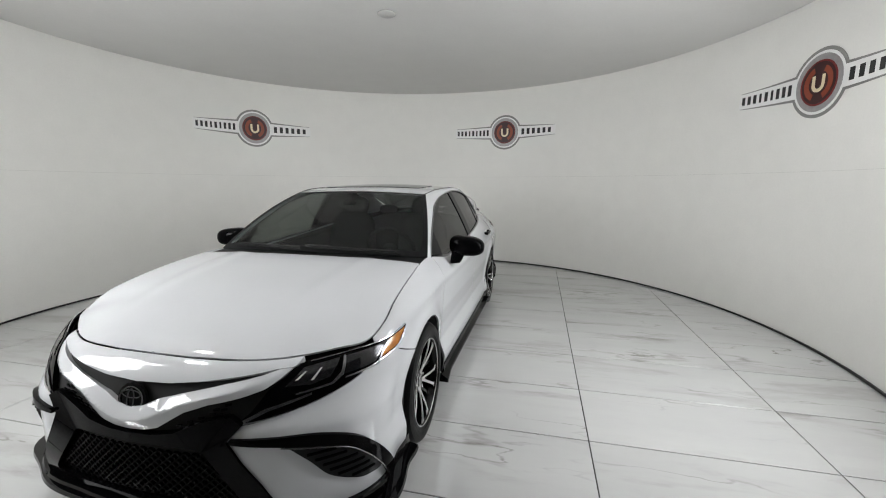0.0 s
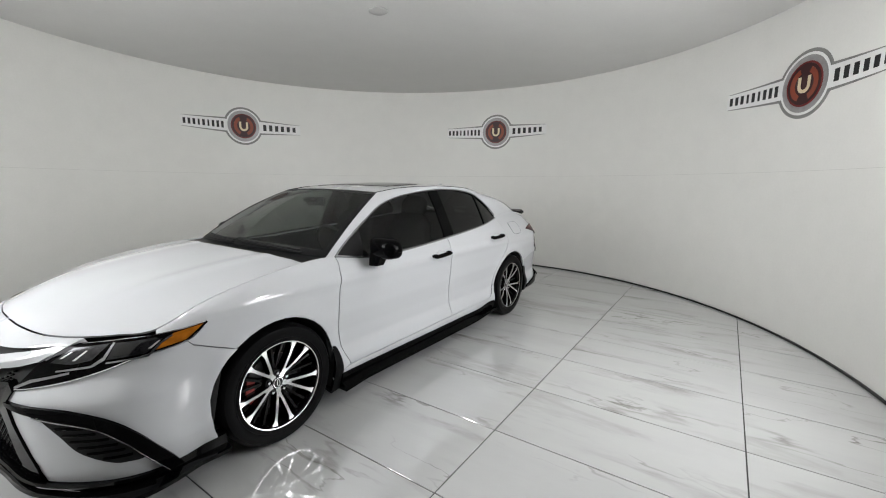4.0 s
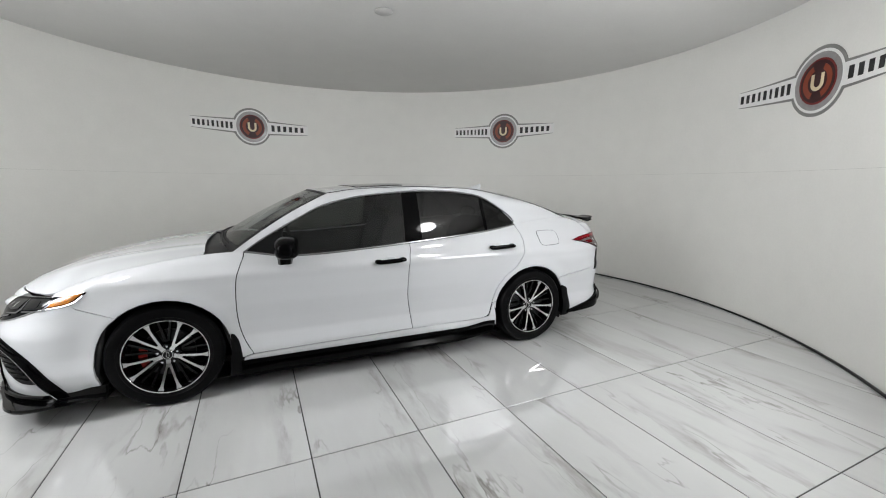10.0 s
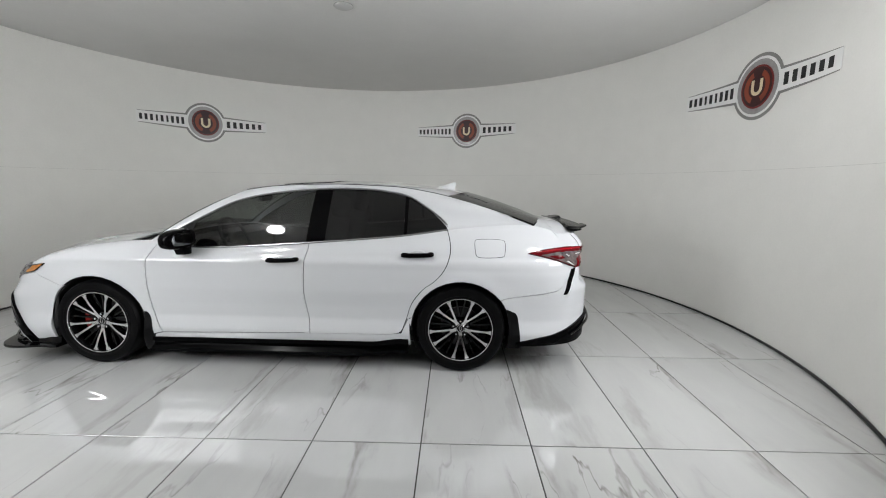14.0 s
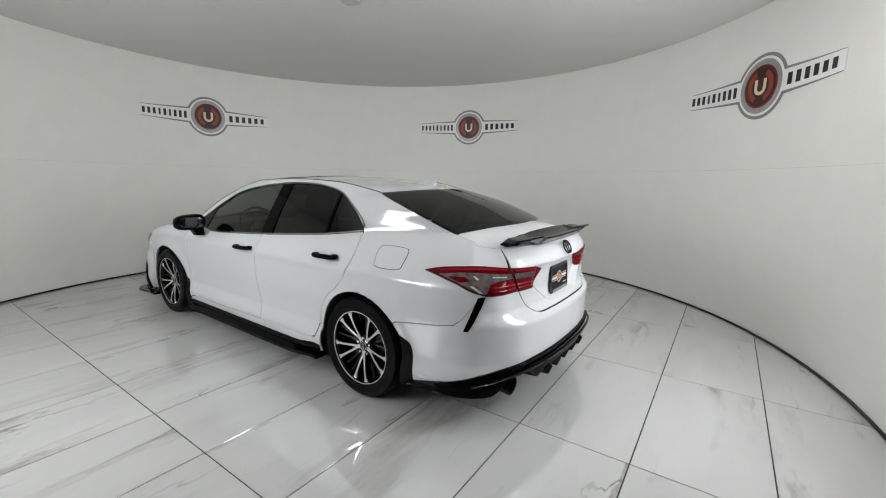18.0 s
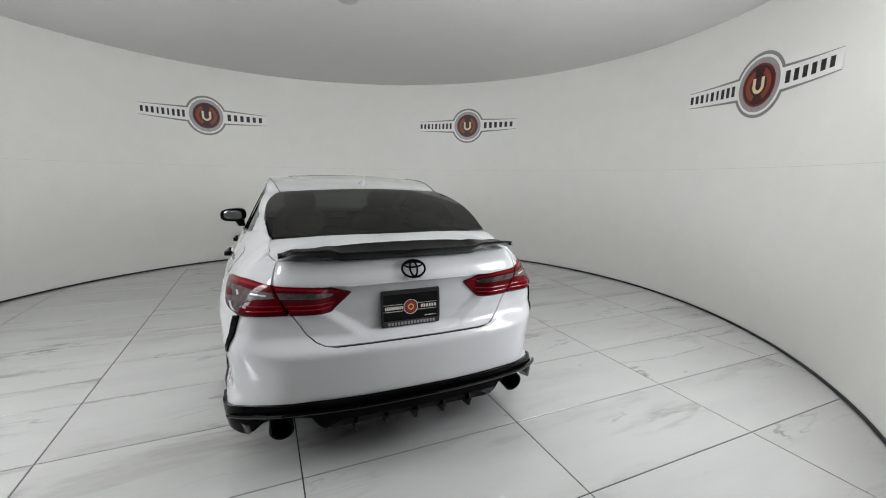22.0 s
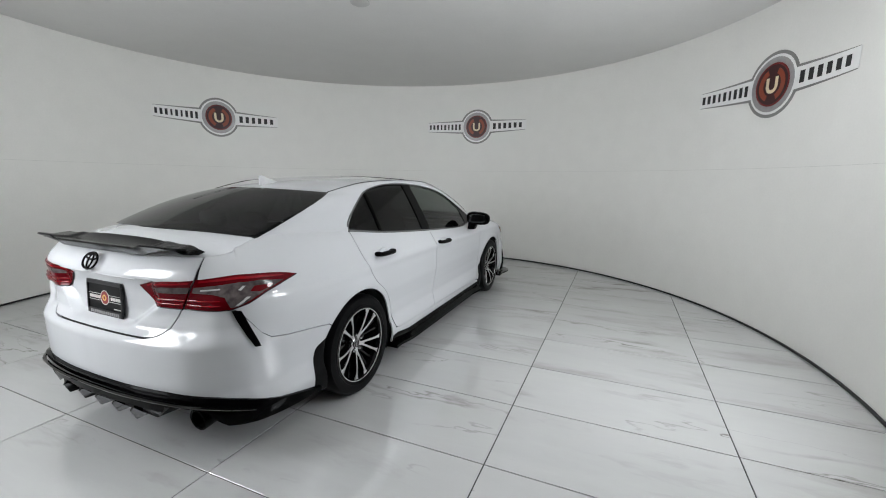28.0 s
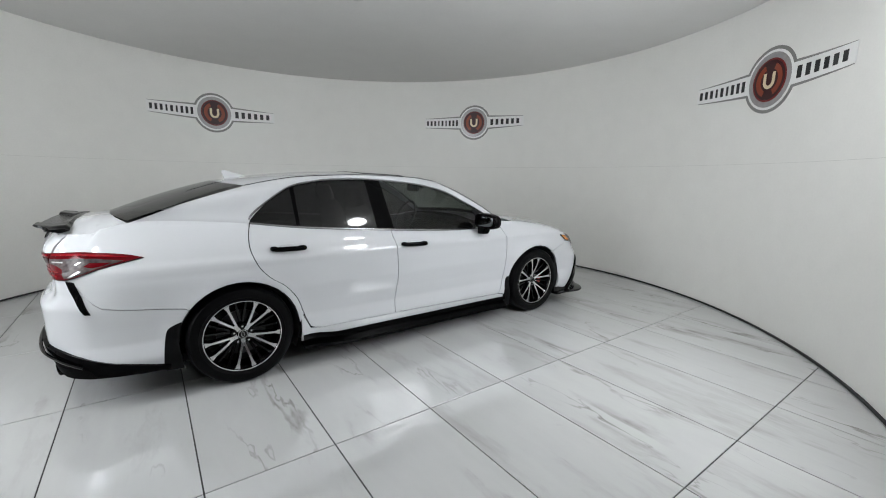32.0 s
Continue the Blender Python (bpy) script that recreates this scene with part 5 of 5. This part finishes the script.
# shark fin
rows = []
for x in np.linspace(-1.17, -1.345, 14):
    t = (-1.17 - x) / 0.175
    zr = float(np.interp(-x, -CROWN[:, 0], CROWN[:, 1])) - 0.006
    h = 0.080 * t ** 1.15 * (1 if t < 0.97 else 0.8)
    w = 0.03 * math.sin(math.pi * min(1, 0.12 + 0.75 * t))
    rows.append([(x, -w, zr), (x - 0.01 * t, -w * 0.35, zr + h * 0.6), (x - 0.016 * t, 0, zr + h), (x - 0.01 * t, w * 0.35, zr + h * 0.6), (x, w, zr)])
sweep("antenna_fin", rows, PAINT, car, "white shark-fin aerial")
# fuel flap on the left
fp = curve(((1.645, 0.985), (1.63, 1.008), (1.55, 1.012), (1.45, 1.008), (1.415, 0.99), (1.42, 0.92), (1.44, 0.893), (1.53, 0.886), (1.61, 0.889), (1.637, 0.91), (1.645, 0.985)), 5)
panel("fuel_flap", [(a * 1.0, b) for a, b in fp[:-1]], tail_skin(0.0022), PAINT, car, "", 0.002, (0.04, 0.03), flip=True)
tube("fuel_flap_gap", [tail_skin(0.0005)(a, b) for a, b in fp[:-1]], 0.0022, SATIN, car, closed=True)
# floor pan
rows = [[(x, -w, z), (x, w, z), (x, w, z + 0.05), (x, -w, z + 0.05)] for x, w, z in ((-2.2, 0.72, 0.25), (-1.8, 0.78, 0.2), (1.85, 0.78, 0.19), (2.1, 0.6, 0.19), (2.25, 0.4, 0.2))]
sweep("floor_pan", rows, BLACK, car)

# wheels
def make_wheel(red):
    w = new("wheel")
    tread = [(0.236, -0.100), (0.25, -0.112), (0.29, -0.118), (0.318, -0.112), (0.333, -0.092), (0.336, -0.05), (0.3365, 0.0), (0.336, 0.05), (0.333, 0.092), (0.318, 0.112), (0.29, 0.118), (0.25, 0.112), (0.236, 0.100)]
    lathe("tyre", tread, TYRE, w, "black rubber tyre", 72)
    lathe("tyre_bead", [(0.262, 0.1135), (0.266, 0.117), (0.270, 0.1165)], TYRE, w, "", 72, False)
    lathe("rim_barrel", [(0.240, 0.098), (0.2435, 0.104), (0.2435, 0.110), (0.238, 0.111), (0.234, 0.104), (0.222, 0.06), (0.218, -0.09), (0.236, -0.10)], BLACKRIM, w, "black wheel rim", 72)
    lathe("rim_lip", [(0.2355, 0.1045), (0.238, 0.1125), (0.2435, 0.1125), (0.2435, 0.107)], ALLOY, w, "machined rim lip", 72)
    lathe("brake_disc", [(0.06, 0.0), (0.155, 0.0), (0.155, 0.02), (0.06, 0.02)], DARKMETAL, w, "", 48)
    lathe("wheel_back", [(0.001, -0.03), (0.218, -0.03), (0.218, -0.025), (0.001, -0.025)], BLACK, w, "", 40)
    lathe("wheel_hub", [(0.0005, 0.02), (0.075, 0.02), (0.07, 0.058), (0.05, 0.066), (0.036, 0.062), (0.0005, 0.062)], BLACKRIM, w, "", 40)
    for k in range(5):
        c = -90 + 72 * k
        ca, sa = math.cos(radians(c)), math.sin(radians(c))
        root = [[(r * ca - u * sa, y + h, r * sa + u * ca) for u, h in ((-wd, -0.004), (-wd * 0.85, 0.0014), (wd * 0.85, 0.0014), (wd, -0.004))] for r, wd, y in ((0.034, 0.0165, 0.067), (0.06, 0.0145, 0.0695), (0.085, 0.0125, 0.074))]
        sweep("spoke_root", root, ALLOY, w, "machined silver spoke root", smooth=False)
        for d in (-1, 1):
            rows_f, rows_s = [], []
            for t in np.linspace(0, 1, 11):
                a0, a1 = radians(c + d * 5.5), radians(c + d * 13.0)
                cx, cz = 0.062 * math.cos(a0) * (1 - t) + 0.2425 * math.cos(a1) * t, 0.062 * math.sin(a0) * (1 - t) + 0.2425 * math.sin(a1) * t
                ang = math.atan2(cz, cx)
                wd = 0.0080 + 0.0010 * t + 0.014 * ramp((t - 0.70) / 0.32) ** 1.6
                y = 0.0695 + 0.033 * t ** 1.3 + 0.009 * math.sin(math.pi * t)
                nx, nz = -math.sin(ang), math.cos(ang)
                rows_f.append([(cx + nx * u, y + h, cz + nz * u) for u, h in ((-wd, -0.004), (-wd * 0.85, 0.001), (wd * 0.85, 0.001), (wd, -0.004))])
                rows_s.append([(cx + nx * u, y + h, cz + nz * u) for u, h in ((-wd * 1.2, -0.05), (-wd * 1.08, -0.0045), (wd * 1.08, -0.0045), (wd * 1.2, -0.05))])
            sweep("spoke", rows_s, BLACKRIM, w, "black wheel spoke", smooth=False)
            sweep("spoke_face", rows_f, ALLOY, w, "machined silver spoke face", smooth=False)
            rows_s = []
            for t in np.linspace(0, 1, 6):
                a0, a1 = radians(c + 36 + d * 3), radians(c + 36 + d * 8.5)
                cx, cz = 0.07 * math.cos(a0) * (1 - t) + 0.225 * math.cos(a1) * t, 0.07 * math.sin(a0) * (1 - t) + 0.225 * math.sin(a1) * t
                ang = math.atan2(cz, cx)
                nx, nz, y = -math.sin(ang), math.cos(ang), 0.045 + 0.032 * t
                rows_s.append([(cx + nx * u, y + h, cz + nz * u) for u, h in ((-0.010, -0.03), (-0.007, 0.0), (0.007, 0.0), (0.010, -0.03))])
            sweep("back_spoke", rows_s, BLACKRIM, w, "recessed gloss black spoke", smooth=False)
        a = radians(c + 36)
        nut = lathe("lug_nut", [(0.0005, 0.05), (0.009, 0.05), (0.0095, 0.068), (0.007, 0.074), (0.0005, 0.075)], CHROME, w, "", 8)
        nut.matrix_basis = pose(0.057 * math.cos(a), 0, 0.057 * math.sin(a))
    lathe("centre_cap", [(0.0005, 0.06), (0.031, 0.06), (0.032, 0.070), (0.028, 0.074), (0.0005, 0.073)], SATIN, w, "black centre cap", 32)
    ring_mesh("cap_ring", 0.028, 0.028, 0.003, w, ALLOY, 0.0715)
    ring_mesh("cap_ring", 0.008, 0.019, 0.0025, w, ALLOY, 0.0725)
    if red:
        rows = []
        for k in range(9):
            a = radians(-28 + 56 * k / 8)
            rows.append([(r * math.cos(a), y, r * math.sin(a)) for r, y in ((0.12, 0.022), (0.12, 0.036), (0.165, 0.036), (0.165, 0.022))])
        sweep("brake_caliper", rows, CALIPER, w, "red brake caliper")
    return w


for red, x in ((True, 1.4125), (False, -1.4125)):
    w = make_wheel(red)
    w.parent = car
    tagged(w, "black and machined alloy wheel with ten spokes")
    w.matrix_basis = pose(x, 0.79, 0.336)
    w2 = copy_thing(w, pose(x, -0.79, 0.336, 0, 0, 180) @ (pose(0, 0, 0, 0, 180, 0) if red else Matrix()))
    w2.parent = car

# cabin inside
block("dashboard", 0.70, 1.0, -0.70, 0.70, 0.72, 0.955, INTERIOR, car, "dark dashboard", 0.04)
block("cabin_floor", -1.5, 1.0, -0.72, 0.72, 0.27, 0.32, INTERIOR, car, "", 0)
block("parcel_shelf", -2.05, -1.45, -0.6, 0.6, 0.98, 1.03, INTERIOR, car, "", 0.01)
for side in (0.37, -0.37):
    seat = blob("front_seat", (0.05, side, 0.52), (0.28, 0.25, 0.10), INTERIOR, car, "dark cloth front seat", 3.5, None, 10)
    lean = Matrix.Rotation(radians(-16), 4, "Y")
    blob("seat_back", (-0.27, side, 0.84), (0.09, 0.24, 0.34), INTERIOR, seat, "", 3.5, lean, 10)
    blob("headrest", (-0.385, side, 1.22), (0.06, 0.135, 0.10), INTERIOR, seat, "", 3, lean, 10)
bench = blob("rear_seat", (-0.95, 0, 0.52), (0.28, 0.66, 0.11), INTERIOR, car, "dark cloth rear bench", 4, None, 10)
blob("seat_back", (-1.30, 0, 0.82), (0.09, 0.66, 0.28), INTERIOR, bench, "", 4, Matrix.Rotation(radians(-20), 4, "Y"), 10)
for y in (-0.42, 0, 0.42):
    blob("headrest", (-1.43, y, 1.12), (0.05, 0.12, 0.06), INTERIOR, bench, "", 3, Matrix.Rotation(radians(-18), 4, "Y"), 8)
wheel_pts = [(0.56 + 0.08 * math.sin(a), 0.37 + 0.185 * math.cos(a), 0.95 + 0.165 * math.sin(a)) for a in np.linspace(0, 2 * math.pi, 33)[:-1]]
st = tube("steering_wheel", wheel_pts, 0.014, SATIN, car, "black steering wheel", closed=True, m=8)
blob("steering_boss", (0.585, 0.37, 0.945), (0.025, 0.06, 0.05), BLACK, st, "", 2.6, None, 8)
tube("steering_column", [(0.59, 0.37, 0.94), (0.85, 0.37, 0.84)], 0.03, SATIN, st)
block("rear_view_mirror", 0.43, 0.46, -0.12, 0.12, 1.25, 1.32, SATIN, car, "", 0.012)
blob("sensor_box", (0.50, 0.0, 1.30), (0.05, 0.05, 0.02), SATIN, car, "", 3, None, 8)
for side in (1, -1):
    block("door_card", -1.25, 0.95, side * 0.76 - 0.02, side * 0.76 + 0.02, 0.4, 0.925, INTERIOR, car, "", 0.01)


# ---- turning floor ----
floor = new("floor")
tagged(floor, "turning floor of polished white marble tiles with dark joints", "floor", kind="structure")
rows = [[(r * math.cos(2 * math.pi * k / 128), r * math.sin(2 * math.pi * k / 128), z) for r, z in ((0.0, -0.004), (R - 0.012, -0.004), (R - 0.012, -0.05))] for k in range(129)]
sweep("grout_bed", rows, DARK_JOINT, floor, close=False, smooth=False)
RT, G = R - 0.016, 0.0034


full = None
for i in range(-9, 9):
    for j in range(-6, 6):
        x0, y0 = OX + i * GX, OY + j * GY
        poly = [(x0 + G, y0 + G), (x0 + GX - G, y0 + G), (x0 + GX - G, y0 + GY - G), (x0 + G, y0 + GY - G)]
        far, near = max(math.hypot(*p) for p in poly), math.hypot(max(x0, -x0 - GX, 0), max(y0, -y0 - GY, 0))
        if near > RT - 0.03:
            continue
        cx, cy = x0 + GX / 2, y0 + GY / 2
        if far <= RT:
            if full is None:
                bm = bmesh.new()
                bmesh.ops.create_cube(bm, size=1, matrix=Matrix.LocRotScale((0, 0, -0.005), None, (GX - 2 * G, GY - 2 * G, 0.01)))
                bmesh.ops.bevel(bm, geom=[e for e in bm.edges if all(v.co.z > -0.001 for v in e.verts)], offset=0.0007, segments=1, affect="EDGES")
                full = bpy.data.meshes.new("tile")
                bm.to_mesh(full)
                bm.free()
                full.materials.append(TILE)
            ob = new("tile", full)
        else:
            # the part inside the circle
            pts = []
            for k in range(4):
                (xa, ya), (xb, yb) = poly[k], poly[(k + 1) % 4]
                for t in np.linspace(0, 1, 60)[:-1]:
                    x, y = xa + (xb - xa) * t, ya + (yb - ya) * t
                    if math.hypot(x, y) <= RT:
                        pts.append((x, y))
            for a in np.linspace(0, 2 * math.pi, 1400):
                x, y = RT * math.cos(a), RT * math.sin(a)
                if poly[0][0] <= x <= poly[1][0] and poly[0][1] <= y <= poly[2][1]:
                    pts.append((x, y))
            if len(pts) < 4:
                continue
            c = np.mean(pts, axis=0)
            pts.sort(key=lambda p: math.atan2(p[1] - c[1], p[0] - c[0]))
            clean = [p for k, p in enumerate(pts) if math.hypot(p[0] - pts[k - 1][0], p[1] - pts[k - 1][1]) > 1e-4]
            bm = bmesh.new()
            f = bm.faces.new([bm.verts.new((x - cx, y - cy, 0)) for x, y in clean])
            bmesh.ops.dissolve_limit(bm, angle_limit=0.0005, verts=bm.verts[:], edges=bm.edges[:])
            bmesh.ops.triangulate(bm, faces=bm.faces[:])
            g = bmesh.ops.extrude_face_region(bm, geom=bm.faces[:])
            bmesh.ops.translate(bm, verts=[v for v in g["geom"] if isinstance(v, bmesh.types.BMVert)], vec=(0, 0, -0.01))
            bmesh.ops.recalc_face_normals(bm, faces=bm.faces[:])
            me = bpy.data.meshes.new("tile")
            bm.to_mesh(me)
            bm.free()
            me.materials.append(TILE)
            ob = new("tile", me)
        ob.parent = floor
        ob.location = (cx, cy, 0)


def motions():
    walk(cam, CAM_ROWS, ((0, 0.10, 6600, 10), (7, 0.06, 6600, 10), (10, 0.02, 6580, 10), (13, -0.1, 6570, 10), (17, -0.06, 6600, 10), (22, 0.06, 6560, 9.7), (25, 0.05, 6480, 9.5), (28, -0.02, 6390, 9.3), (32, -0.06, 6380, 9.1)))
    walk(floor, [(t, pose(0, 0, 0, 0, 0, a)) for t, a in TURN])
    walk(car, [(t, pose(0, 0, 0, 0, 0, a) @ CAR_AT) for t, a in TURN])


motions()
